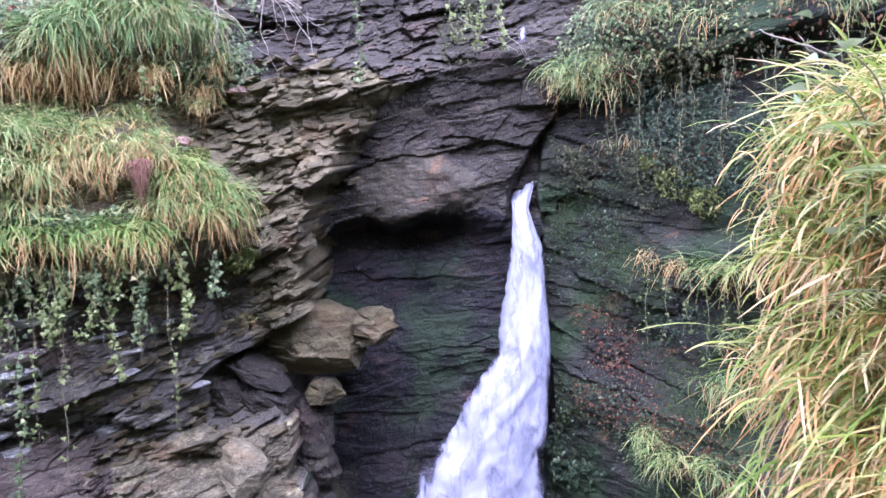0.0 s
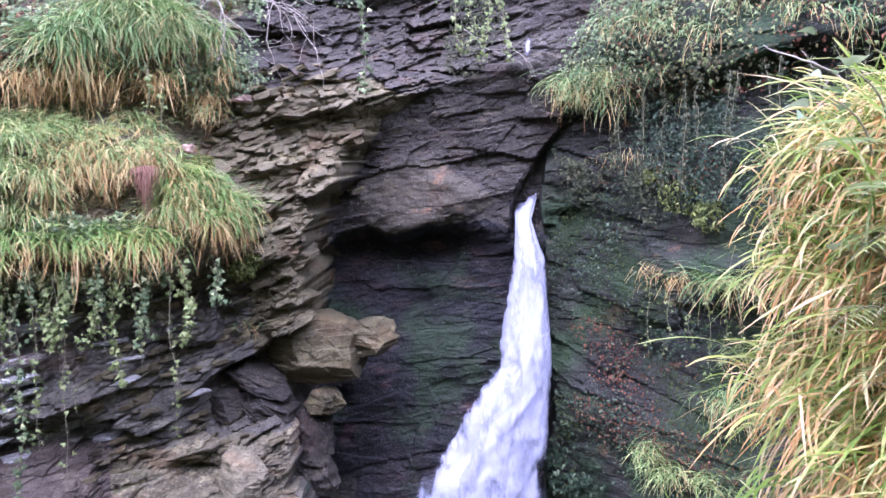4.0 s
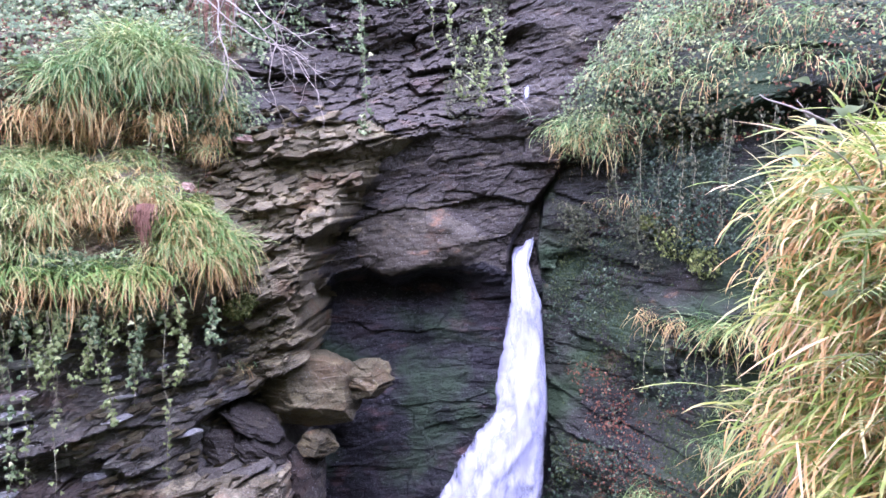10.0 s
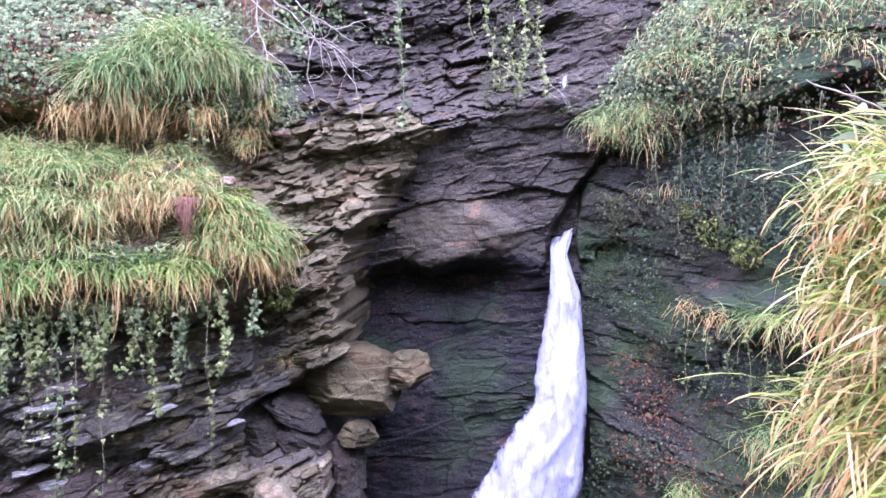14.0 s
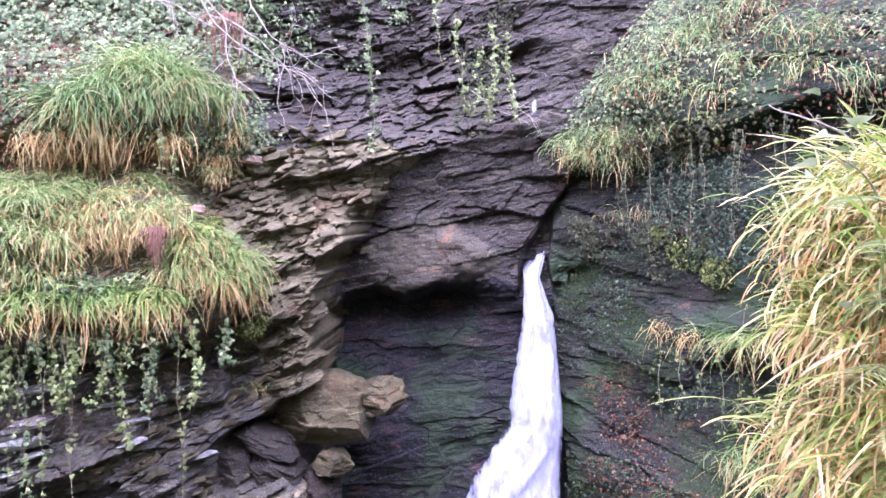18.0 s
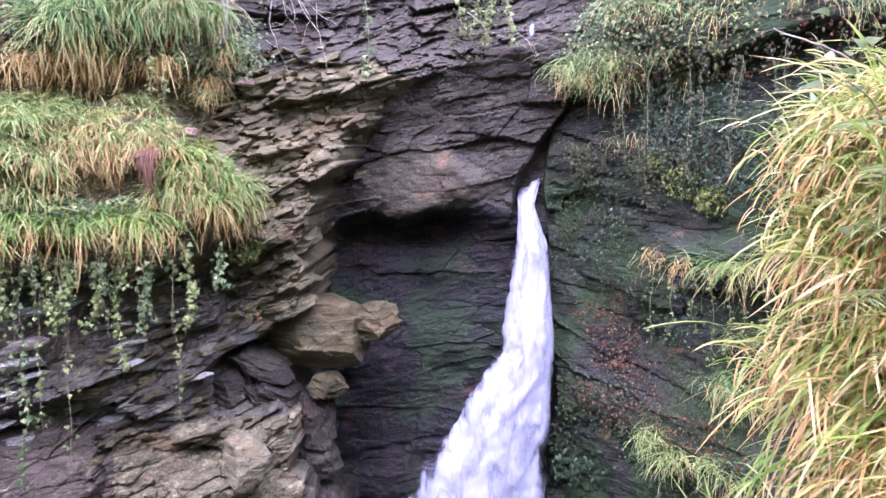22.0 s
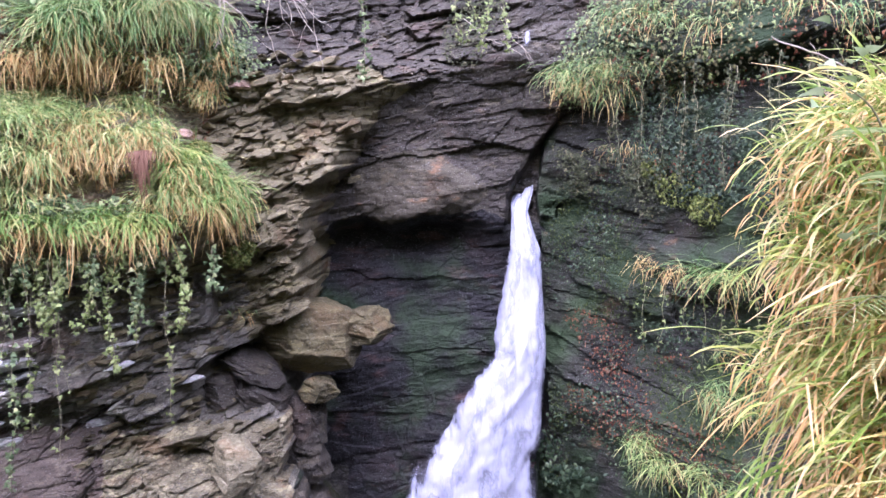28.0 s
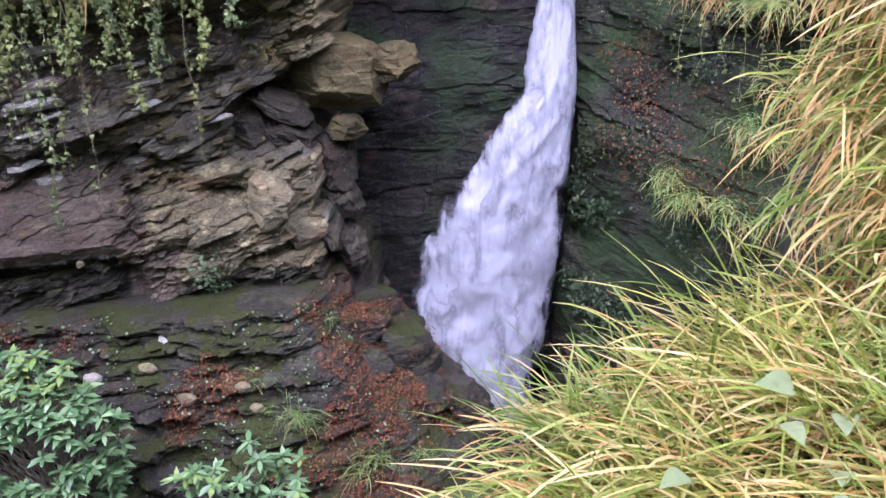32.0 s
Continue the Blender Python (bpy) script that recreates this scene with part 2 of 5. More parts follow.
GRASS_NEAR = leaf_material("grass_yellow_green", [(0.0, (0.12, 0.18, 0.03)), (0.35, (0.24, 0.33, 0.05)), (0.62, (0.38, 0.43, 0.09)), (0.82, (0.56, 0.52, 0.17)), (1.0, (0.72, 0.6, 0.34))], glow=0.45, tip=(0.78, 0.58, 0.33))
GRASS_STRAW = leaf_material("grass_straw", [(0.0, (0.501, 0.24, 0.0642)), (0.3, (0.656, 0.383, 0.128)), (0.7, (0.747, 0.502, 0.218)), (1.0, (0.773, 0.575, 0.309))], rough=0.6, glow=0.4)
GRASS_GREEN = leaf_material("grass_green", [(0.0, (0.0844, 0.163, 0.0525)), (0.45, (0.168, 0.28, 0.0844)), (0.8, (0.284, 0.384, 0.126)), (1.0, (0.504, 0.49, 0.231))], tip=(0.52, 0.4, 0.22))
GRASS_ROSETTE = leaf_material("grass_bright_green", [(0.0, (0.0926, 0.175, 0.0373)), (0.5, (0.17, 0.276, 0.0596)), (0.85, (0.277, 0.359, 0.0969)), (1.0, (0.461, 0.414, 0.164))], tip=(0.6, 0.42, 0.2))
GRASS_DRY = leaf_material("grass_dry", [(0.0, (0.254, 0.136, 0.0448)), (0.35, (0.453, 0.282, 0.0975)), (0.7, (0.526, 0.382, 0.142)), (1.0, (0.562, 0.454, 0.202))], rough=0.7)
IVY = leaf_material("ivy_leaf", [(0.0, (0.0669, 0.0967, 0.0387)), (0.5, (0.117, 0.156, 0.062)), (0.85, (0.201, 0.234, 0.0969)), (1.0, (0.334, 0.343, 0.154))], rough=0.55, glow=0.2, streak=False)
# ivy again, with the mossy cliff's shade painted into the leaf colours
IVY_SHADED = leaf_material("ivy_leaf_shaded", [(0.0, (0.02, 0.035, 0.018)), (0.5, (0.04, 0.062, 0.03)), (0.9, (0.07, 0.095, 0.045)), (1.0, (0.14, 0.17, 0.09))], rough=0.4, glow=0.2, streak=False)
IVY_MID = leaf_material("ivy_leaf_dull", [(0.0, (0.0298, 0.0357, 0.0153)), (0.5, (0.0553, 0.0612, 0.0255)), (0.85, (0.0892, 0.0892, 0.0408)), (1.0, (0.153, 0.136, 0.068))], rough=0.6, glow=0.2, streak=False)
IVY_LIGHT = leaf_material("ivy_leaf_young", [(0.0, (0.12, 0.15, 0.045)), (0.5, (0.19, 0.23, 0.072)), (1.0, (0.29, 0.31, 0.117))], rough=0.4, glow=0.3, streak=False)
LITTER = leaf_material("fallen_leaf", [(0.0, (0.051, 0.0179, 0.00765)), (0.5, (0.119, 0.0425, 0.017)), (0.85, (0.162, 0.0706, 0.0306)), (1.0, (0.23, 0.128, 0.068))], rough=0.7, glow=0.1, streak=False)
LAUREL = leaf_material("rhododendron_leaf", [(0.0, (0.075, 0.144, 0.0562)), (0.6, (0.138, 0.231, 0.0938)), (1.0, (0.25, 0.362, 0.163))], rough=0.3, glow=0.15, by_object=True, streak=False, gloss=0.5)
LAUREL_NEW = leaf_material("rhododendron_leaf_new", [(0.0, (0.16, 0.25, 0.06)), (1.0, (0.3, 0.38, 0.13))], rough=0.3, glow=0.3, by_object=True, streak=False)
PENNY = leaf_material("pennywort_leaf", [(0.0, (0.12, 0.2, 0.09)), (1.0, (0.26, 0.34, 0.19))], rough=0.4, glow=0.2, streak=False)
MOSS = leaf_material("moss_frond", [(0.0, (0.02, 0.03, 0.008)), (0.6, (0.045, 0.06, 0.016)), (1.0, (0.085, 0.1, 0.03))], rough=0.8, glow=0.2, streak=False)
MOSS_PALE = leaf_material("moss_pale_frond", [(0.0, (0.07, 0.09, 0.02)), (0.6, (0.15, 0.17, 0.04)), (1.0, (0.25, 0.25, 0.07))], rough=0.8, glow=0.2, streak=False)
MOSS_DULL = leaf_material("moss_dull_frond", [(0.0, (0.04, 0.036, 0.0144)), (0.5, (0.08, 0.072, 0.028)), (1.0, (0.136, 0.12, 0.048))], rough=0.8, glow=0.2, streak=False)
BRAMBLE = leaf_material("bramble_leaf", [(0.0, (0.15, 0.203, 0.075)), (1.0, (0.285, 0.323, 0.165))], rough=0.4, glow=0.3, by_object=True)


def bark(name, a, b):
    k = Mat(name)
    n = k.noise(30, 5, 0.7, stretch=(1, 1, 0.3))
    k.set(Base_Color=k.ramp(n, [(0.3, a), (0.7, b)]), Roughness=0.85, Normal=k.bump(n, 0.5, 0.004))
    return k.m


TWIG = bark("twig_bark", (0.15, 0.12, 0.085), (0.42, 0.36, 0.27))
VINE = bark("vine_stem", (0.1, 0.08, 0.04), (0.26, 0.24, 0.13))
ROOT = bark("fine_roots", (0.11, 0.05, 0.025), (0.26, 0.13, 0.07))


def water_material(name, thin):
    """Broken white water: streaks along the fall, thin and clear at the ragged edges."""
    k = Mat(name)
    uv = k.t.nodes.new("ShaderNodeUVMap").outputs[0]
    run = k.noise(1.0, 6, 0.6, stretch=(6, 1, 2.4), distort=0.3)
    streak = k.noise(1.0, 6, 0.68, stretch=(24, 2, 6.5), distort=0.3)
    clump = k.noise(1.0, 5, 0.6, stretch=(5, 1, 2.2), distort=0.4)
    edge = k.math("MULTIPLY", k.axis(uv, 0), k.math("SUBTRACT", 1.0, k.axis(uv, 0)))
    top = k.span(k.math("ADD", k.axis(uv, 1), k.math("MULTIPLY", k.math("SUBTRACT", streak, 0.5), 0.05)), 0.0, 0.012)
    body = k.span(k.math("ADD", k.math("MULTIPLY", edge, 3.4), k.math("MULTIPLY", k.math("SUBTRACT", run, 0.5), 1.6)), thin, thin + 0.45)
    c = k.mix(k.span(k.math("ADD", k.math("MULTIPLY", clump, 0.5), k.math("MULTIPLY", streak, 0.5)), 0.38, 0.58), (0.295, 0.293, 0.34), (0.37, 0.368, 0.415))
    k.set(Base_Color=c, Roughness=0.6, Alpha=k.math("MULTIPLY", body, top), Normal=k.bump(k.math("ADD", run, streak), 0.16, 0.03))
    k.bsdf.inputs["Subsurface Weight"].default_value = 0.4
    k.bsdf.inputs["Subsurface Radius"].default_value = (0.05, 0.05, 0.06)
    return k.m


WATER = water_material("white_water", -0.12)
WATER_TRICKLE = water_material("white_water_trickle", 0.75)
WATER_THIN = water_material("white_water_thin", 0.42)
k = Mat("pool_water")
k.set(Base_Color=(0.02, 0.025, 0.02), Roughness=0.08, Normal=k.bump(k.noise(6, 4), 0.3, 0.03))
POOL = k.m

# ---- geometry helpers ----
def hsh(i, j, seed):
    """A steady random number in 0..1 for whole-number cells."""
    v = np.sin(i * 127.1 + j * 311.7 + seed * 74.7) * 43758.5453
    return v - np.floor(v)


def vnoise(x, y, seed):
    ix, iy = np.floor(x), np.floor(y)
    u, v = x - ix, y - iy
    u, v = u * u * (3 - 2 * u), v * v * (3 - 2 * v)
    a = hsh(ix, iy, seed) * (1 - u) + hsh(ix + 1, iy, seed) * u
    b = hsh(ix, iy + 1, seed) * (1 - u) + hsh(ix + 1, iy + 1, seed) * u
    return a * (1 - v) + b * v - 0.5


def fbm(x, y, seed, octaves=4):
    s, a = 0, 1
    for o in range(octaves):
        s = s + a * vnoise(x * 2 ** o, y * 2 ** o, seed + o * 13)
        a *= 0.5
    return s


def step(v, lo, hi):
    t = np.clip((v - lo) / (hi - lo), 0, 1)
    return t * t * (3 - 2 * t)


def beds(x, z, thick, length, seed, tilt=0.0, warp=0.1, soft=1.0):
    """Broken beds of slate: blocks in rows, each pushed in or out by -0.5 to 0.5."""
    w = z + tilt * x + warp * fbm(x * 0.9, z * 0.9, seed + 5, 3) + 0.25 * thick * fbm(x * 5, z * 5, seed + 6, 2)
    w = w / thick
    row = np.floor(w)
    w2 = w - row
    cut = 0.35 + 0.3 * hsh(row, 0, seed + 1)
    upper = w2 > cut
    f = np.where(upper, (w2 - cut) / (1 - cut), w2 / cut)
    row = row + upper * 0.5
    c = x / (length * (0.6 + hsh(row * 2, 3, seed + 2))) + 7 * hsh(row * 2, 9, seed + 3) + 0.35 * vnoise(x * 3, z * 6, seed + 8) + 0.3 * w2
    cell = np.floor(c)
    g = c - cell
    pillow = (1 - (2 * f - 1) ** 4) * (1 - (2 * g - 1) ** 6)
    return hsh(cell, row * 2, seed + 4) - 0.5 - 0.45 * (pillow - 0.6) * soft


def mesh_np(name, verts, faces, mat, smooth=False, uvs=None):
    """A mesh from arrays: verts (n, 3); faces (m, 3) or (m, 4)."""
    me = bpy.data.meshes.new(name)
    verts, faces = np.asarray(verts, dtype=np.float32), np.asarray(faces, dtype=np.int32)
    n, k = faces.shape
    me.vertices.add(len(verts)), me.loops.add(n * k), me.polygons.add(n)
    me.vertices.foreach_set("co", verts.ravel())
    me.loops.foreach_set("vertex_index", faces.ravel())
    me.polygons.foreach_set("loop_start", np.arange(0, n * k, k, dtype=np.int32))
    me.polygons.foreach_set("use_smooth", np.full(n, smooth))
    if uvs is not None:
        lay = me.uv_layers.new(name="UVMap")
        lay.data.foreach_set("uv", np.asarray(uvs, dtype=np.float32)[faces.ravel()].ravel())
    me.materials.append(mat)
    me.update(calc_edges=True)
    me.validate()
    return me


def grid_faces(nu, nv):
    i = np.arange(nu * nv).reshape(nu, nv)
    return np.stack([i[:-1, :-1], i[1:, :-1], i[1:, 1:], i[:-1, 1:]], -1).reshape(-1, 4)


def part_np(name, verts, faces, mat, parent=None, smooth=False, label="", uvs=None):
    ob = new(name, mesh_np(name, verts, faces, mat, smooth, uvs))
    return under(ob, parent, label)


def under(ob, parent, label=""):
    """Makes ob a part of parent, in its place in the world."""
    if parent is not None:
        ob.parent = parent
        ob.matrix_parent_inverse = Matrix.Translation(parent.location).inverted()
    return tagged(ob, label)


def solid(name, P, back, mat, smooth=False):
    """A rock face P (nu, nv, 3) closed behind by a skirt and a back at y = back."""
    nu, nv = P.shape[:2]
    f = grid_faces(nu, nv)
    idx = np.arange(nu * nv).reshape(nu, nv)
    ring = np.concatenate([idx[:-1, 0], idx[-1, :-1], idx[:0:-1, -1], idx[0, :0:-1]])
    V = P.reshape(-1, 3)
    B = V[ring].copy()
    B[:, 1] = back
    m = len(ring)
    a = np.arange(m)
    skirt = np.stack([ring[a], ring[(a + 1) % m], len(V) + (a + 1) % m, len(V) + a], -1)
    mid = np.array([[B[:, 0].mean(), back, B[:, 2].mean()]])
    fan = np.stack([len(V) + a, len(V) + (a + 1) % m, np.full(m, len(V) + m), np.full(m, len(V) + m)], -1)
    me_v = np.concatenate([V, B, mid])
    tris = np.concatenate([f[:, [0, 1, 2]], f[:, [0, 2, 3]], skirt[:, [0, 1, 2]], skirt[:, [0, 2, 3]], fan[:, :3]])
    return new(name, mesh_np(name, me_v, tris, mat, smooth))


def empty(name, at, label="", category="", group="", kind=""):
    ob = new(name)
    ob.location = at
    return tagged(ob, label, category, group, kind)


# ---- the gorge: cliffs as faces over x (across) and z (up), y is their distance ----
def facets(x, z, sx, sz, tilt, seed, warp=0.3, slope=1.0):
    """Broken rock: cells along a tilted bedding, each a plane of its own slope. Returns its height and the cracks."""
    c, s = math.cos(tilt), math.sin(tilt)
    u0, w0 = (x * c + z * s) / sx, (z * c - x * s) / sz
    u = u0 + warp * fbm(u0 * 0.7, w0 * 0.7, seed + 1, 3)
    w = w0 + warp * fbm(u0 * 0.7 + 7, w0 * 0.7, seed + 2, 3)
    iu, iw = np.floor(u), np.floor(w)
    best, second, val = np.full(u.shape, 9.0), np.full(u.shape, 9.0), np.zeros(u.shape)
    for du in (-1, 0, 1):
        for dw in (-1, 0, 1):
            ci, cw = iu + du, iw + dw
            a, b = u - ci - 0.1 - 0.8 * hsh(ci, cw, seed + 3), w - cw - 0.1 - 0.8 * hsh(ci, cw, seed + 4)
            d = a * a + b * b
            h = hsh(ci, cw, seed + 5) - 0.5 + slope * (a * (hsh(ci, cw, seed + 6) - 0.5) + b * (hsh(ci, cw, seed + 7) - 0.3))
            near = d < best
            second = np.where(near, best, np.minimum(second, d))
            val, best = np.where(near, h, val), np.where(near, d, best)
    return val, 1 - step(np.sqrt(second) - np.sqrt(best), 0.0, 0.08)


def cave_edge(z):
    """Where the front cliff breaks off towards the recess behind the fall."""
    e = np.interp(z, [-3.6, -3.4, -3.2, -2.8, -2.72, -2.27, -1.94, -1.84, -1.18, -0.95, -0.81, -0.54, -0.32, -0.1, 0.27, 0.5, 0.68, 1.0], [-0.95, -1.02, -1.22, -1.24, -1.2, -1.2, -1.3, -1.34, -1.18, -1.05, -1.12, -1.08, -1.0, -0.84, -0.64, -0.42, 0.0, 0.3])
    return e + 0.09 * (hsh(np.floor(z / 0.13 + 0.5 * vnoise(z * 3, z * 0, 96)), 1, 99) - 0.5) + 0.09 * fbm(z * 6, z * 0 + 1, 98, 3)


def turf_edge(z):
    """How far the grassy swellings of the cliff reach towards the fall."""
    return np.interp(z, [-0.9, -0.6, -0.33, 0.0, 0.31, 0.42, 0.6, 1.0, 1.3], [-1.8, -1.5, -1.38, -1.75, -2.05, -1.98, -1.6, -1.55, -1.7])


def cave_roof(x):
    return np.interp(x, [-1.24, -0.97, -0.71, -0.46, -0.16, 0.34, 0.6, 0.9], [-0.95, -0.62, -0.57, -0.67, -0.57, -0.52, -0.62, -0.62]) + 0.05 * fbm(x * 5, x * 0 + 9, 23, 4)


def slab_mask(x, z):
    """The smooth pale bulge of bedrock that hangs over the hollow."""
    d = np.sqrt(((x + 0.34) / 0.62) ** 2 + ((z + 0.34) / 0.34) ** 2) + 0.4 * fbm(x * 2.5, z * 2.5, 64, 4)
    return 1 - step(d, 0.5, 1.25)


def cliff_y(x, z):
    x, z = np.asarray(x, float), np.asarray(z, float)
    base = 6.2 + 0.33 * (np.minimum(x, -1.0) + 1.2) + 0.6 * np.clip(x + 1.3, 0, 1.0) * step(z, -0.3, 0.3)
    base = base - 0.22 * step(-x, 1.95, 2.4) * step(-z, 0.95, 1.1) * (1 - step(-z, 1.7, 2.0))
    bare = base + np.interp(z, [-3.4, -2.75, -2.6, -2.1, -1.5, -0.95, -0.6, 0.0, 0.34, 0.44, 0.66, 0.8, 1.3, 2.0], [0.1, 0.04, -0.06, 0.02, 0.1, 0.02, -0.04, 0.06, 0.15, 0.06, 0.18, 0.45, 0.75, 0.85])
    grown = base + np.interp(z, [-1.05, -0.92, -0.78, -0.45, -0.1, 0.15, 0.32, 0.42, 0.5, 0.62, 1.0, 1.2, 1.5, 2.2], [0.06, 0.0, -0.42, -0.52, -0.46, -0.34, 0.0, 0.2, 0.22, -0.12, -0.06, 0.2, 0.4, 0.6])
    bare = bare + 0.16 * step(-z, 2.72, 2.8) * (1 - step(x, -2.7, -2.55))
    mm = step(turf_edge(z) - x + 0.08 * fbm(x * 3, z * 3, 66, 3), -0.12, 0.28) * step(z, -1.05, -0.8)
    left = bare * (1 - mm) + grown * mm
    # a dark gap under a tilted bed that climbs towards the hollow
    gap = -1.68 + 0.62 * (x + 1.86) + 0.06 * fbm(x * 4, x * 0 + 2, 47, 3)
    left = left + 0.42 * step(gap - z, 0.0, 0.05) * (1 - step(gap - z, 0.3, 0.75)) * step(x, -2.1, -1.8)
    # the wall behind: a massive upper part, the bulge, the hollow under it
    back = 7.3 - 0.3 * step(z, -0.2, 0.9) + 0.14 * fbm(x * 0.9, z * 0.9, 3, 3)
    lip = np.interp(x, [-1.6, -0.84, -0.44, 0.0, 0.4, 0.9], [0.34, 0.36, 0.48, 0.66, 0.84, 0.95]) + 0.05 * fbm(x * 5, x * 0, 17, 4)
    back = back - (0.15 + 0.12 * fbm(x * 2.5, z * 2.5, 59, 3)) * step(z, lip - 0.03, lip + 0.05) * (1 - step(x, 0.1, 0.7)) * (1 - 0.7 * step(z - lip, 0.15, 0.5))
    sm = slab_mask(x, z)
    back = back - 0.13 * sm
    cave = step(cave_roof(x) - z, 0.0, 0.16 + 0.3 * step(x, 0.0, 0.5)) * (1 - 0.5 * step(x, -0.3, 0.5))
    back = back + cave * (0.36 + 0.1 * step(-z, 1.5, 3.5))
    ss = 0.05 * fbm(x * 4, z * 4, 43, 4)
    sx = 0.56 + 0.56 * (np.maximum(z, -0.45) + 0.37) + ss
    back = back + 0.22 * step(x, sx, sx + 0.08) * (1 - step(z + ss, 0.22, 0.42)) * step(z, -0.8, -0.5)
    edge = cave_edge(z)
    soft = 0.06 + 0.12 * step(z, -0.4, 0.4) + 0.5 * step(z, 0.5, 0.9)
    t = step(x, edge - soft * 0.6, edge + soft)
    y = left * (1 - t) + back * t
    # relief: broken tilted beds in front, calmer rock behind
    b1, c1 = facets(x, z, 0.5, 0.22, 0.22, 301, 0.35)
    b2, c2 = facets(x, z, 0.17, 0.075, 0.3, 311, 0.35)
    b3, c3 = facets(x, z, 0.065, 0.03, 0.26, 321, 0.3)
    flat = 1 - 0.8 * step(-z, 2.0, 2.15) * (1 - step(-z, 2.7, 2.8)) * (1 - step(x, -2.75, -2.5))
    worn = 0.55 + 0.45 * step(vnoise(x * 1.1, z * 1.3, 41), -0.2, 0.15)
    front = 0.17 * b1 + 0.015 * c1 + (0.085 * b2 + 0.012 * c2) * worn + (0.03 * b3 + 0.004 * c3) * worn + 0.1 * fbm(x * 2.2, z * 3.2, 7, 6)
    g1, _ = facets(x, z, 0.8, 0.3, 0.16, 331, 0.35)
    g2, _ = facets(x, z, 0.4, 0.085, 0.12, 341, 0.4)
    calm = (0.075 * g1 + 0.028 * g2 + 0.014 * b3) * (1 - 0.75 * sm) * (1 - 0.5 * cave) + 0.1 * fbm(x * 1.8, z * 2.6, 8, 7)
    deep = step(t, 0.6, 1.0)
    return y + (front * (1 - deep) * flat + calm * deep) * (1 - 0.6 * mm)


def right_left_edge(z):
    return np.interp(z, [-4.6, -2.5, -1.1, -0.41, 0.1, 0.36], [0.82, 0.94, 0.89, 0.85, 0.9, 0.95]) + 0.05 * fbm(z * 2.3, z * 0 + 1.3, 12, 5) - 0.16 * step(z, 0.38, 0.5) + 0.8 * np.maximum(z - 0.58, 0)


def bank_foot(x):
    """Where the overgrown bank overhangs the mossy cliff."""
    return np.interp(x, [0.9, 1.28, 1.94, 2.3], [0.46, 0.4, 0.55, 0.66])


def right_y(x, z):
    x, z = np.asarray(x, float), np.asarray(z, float)
    y = 7.2 - 1.15 * (np.minimum(x, 2.6) - 0.9) - 0.1 * np.maximum(x - 2.6, 0)
    f = bank_foot(x)
    y = y - 0.3 * step(z, f - 0.03, f + 0.12) + 0.9 * step(z, 0.8, 2.0)
    y = y - 0.2 * step(-z, 0.62, 0.82) * (1 - step(-z, 0.86, 0.98)) * step(x, 1.5, 1.7)
    y = y - 0.5 * step(-z, 1.5, 2.5) * step(x, 1.2, 2.0)
    y = y + 0.1 * step(z, f - 0.55, f - 0.2) * (1 - step(z, f - 0.06, f))
    g1, _ = facets(x, z, 0.6, 0.24, -0.2, 351, 0.4)
    g2, _ = facets(x, z, 0.24, 0.07, -0.16, 361, 0.4)
    d = 0.1 * g1 + 0.03 * g2 + 0.26 * fbm(x * 1.9, z * 1.9, 53, 7)
    return y + d + 0.4 * (1 - step(x - right_left_edge(z), 0.0, 0.4)) ** 2 * step(z, 0.3, 0.6)


def face(fn, x0, x1, z0, z1, cell, left=None):
    nu, nv = int((x1 - x0) / cell), int((z1 - z0) / cell)
    u, v = np.meshgrid(np.linspace(0, 1, nu), np.linspace(0, 1, nv), indexing="ij")
    Z = z0 + v * (z1 - z0)
    L = left(Z) if left else x0
    X = L + u * (x1 - L)
    return np.stack([X, fn(X, Z), Z], -1)


P = P_CLIFF = face(cliff_y, -5.2, 2.4, -4.9, 2.7, 0.0135)
cliff_main = tagged(solid("cliff_wall", P, 9.5, ROCK_BROWN), "bedded brown and dark grey slate cliff with a hollow behind the fall", "cliff", kind="structure")
# faces by their place: wet rock behind the fall, its shade painted in as darker slate
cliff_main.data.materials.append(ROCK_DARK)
cliff_main.data.materials.append(TURF)
cliff_main.data.materials.append(ROCK_LOW)
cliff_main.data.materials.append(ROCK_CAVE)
cliff_main.data.materials.append(ROCK_MAUVE)
cliff_main.data.materials.append(ROCK_MOSS)
cliff_main.data.materials.append(ROCK_SMOOTH)
cliff_main.data.materials.append(ROCK_STREAK)
me = cliff_main.data
cen = np.zeros(len(me.polygons) * 3, dtype=np.float32)
me.polygons.foreach_get("center", cen)
cen = cen.reshape(-1, 3)
wob = 0.25 * fbm(cen[:, 0] * 1.5, cen[:, 2] * 1.5, 61, 4)
cx, cz = cen[:, 0], cen[:, 2]
kind = np.zeros(len(cen), np.int32)
kind[(cz < -0.95 + 0.4 * wob) & (cx < -1.5 + 0.6 * wob)] = 3
kind[(cz < -1.95 + wob)] = 3
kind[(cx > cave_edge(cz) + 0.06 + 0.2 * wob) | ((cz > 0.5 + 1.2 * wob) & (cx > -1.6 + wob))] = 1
# all below the roof line takes the near-black slate with painted shade
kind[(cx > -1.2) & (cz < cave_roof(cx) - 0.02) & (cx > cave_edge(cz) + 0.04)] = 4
kind[(slab_mask(cx, cz) > 0.5 + wob) & (kind == 1)] = 7
kind[(cz < -2.12 + 0.5 * wob) & (cz > -3.1 + 0.4 * wob) & (cx > -2.6 + wob) & (cx < -1.2) & (kind == 3)] = 8
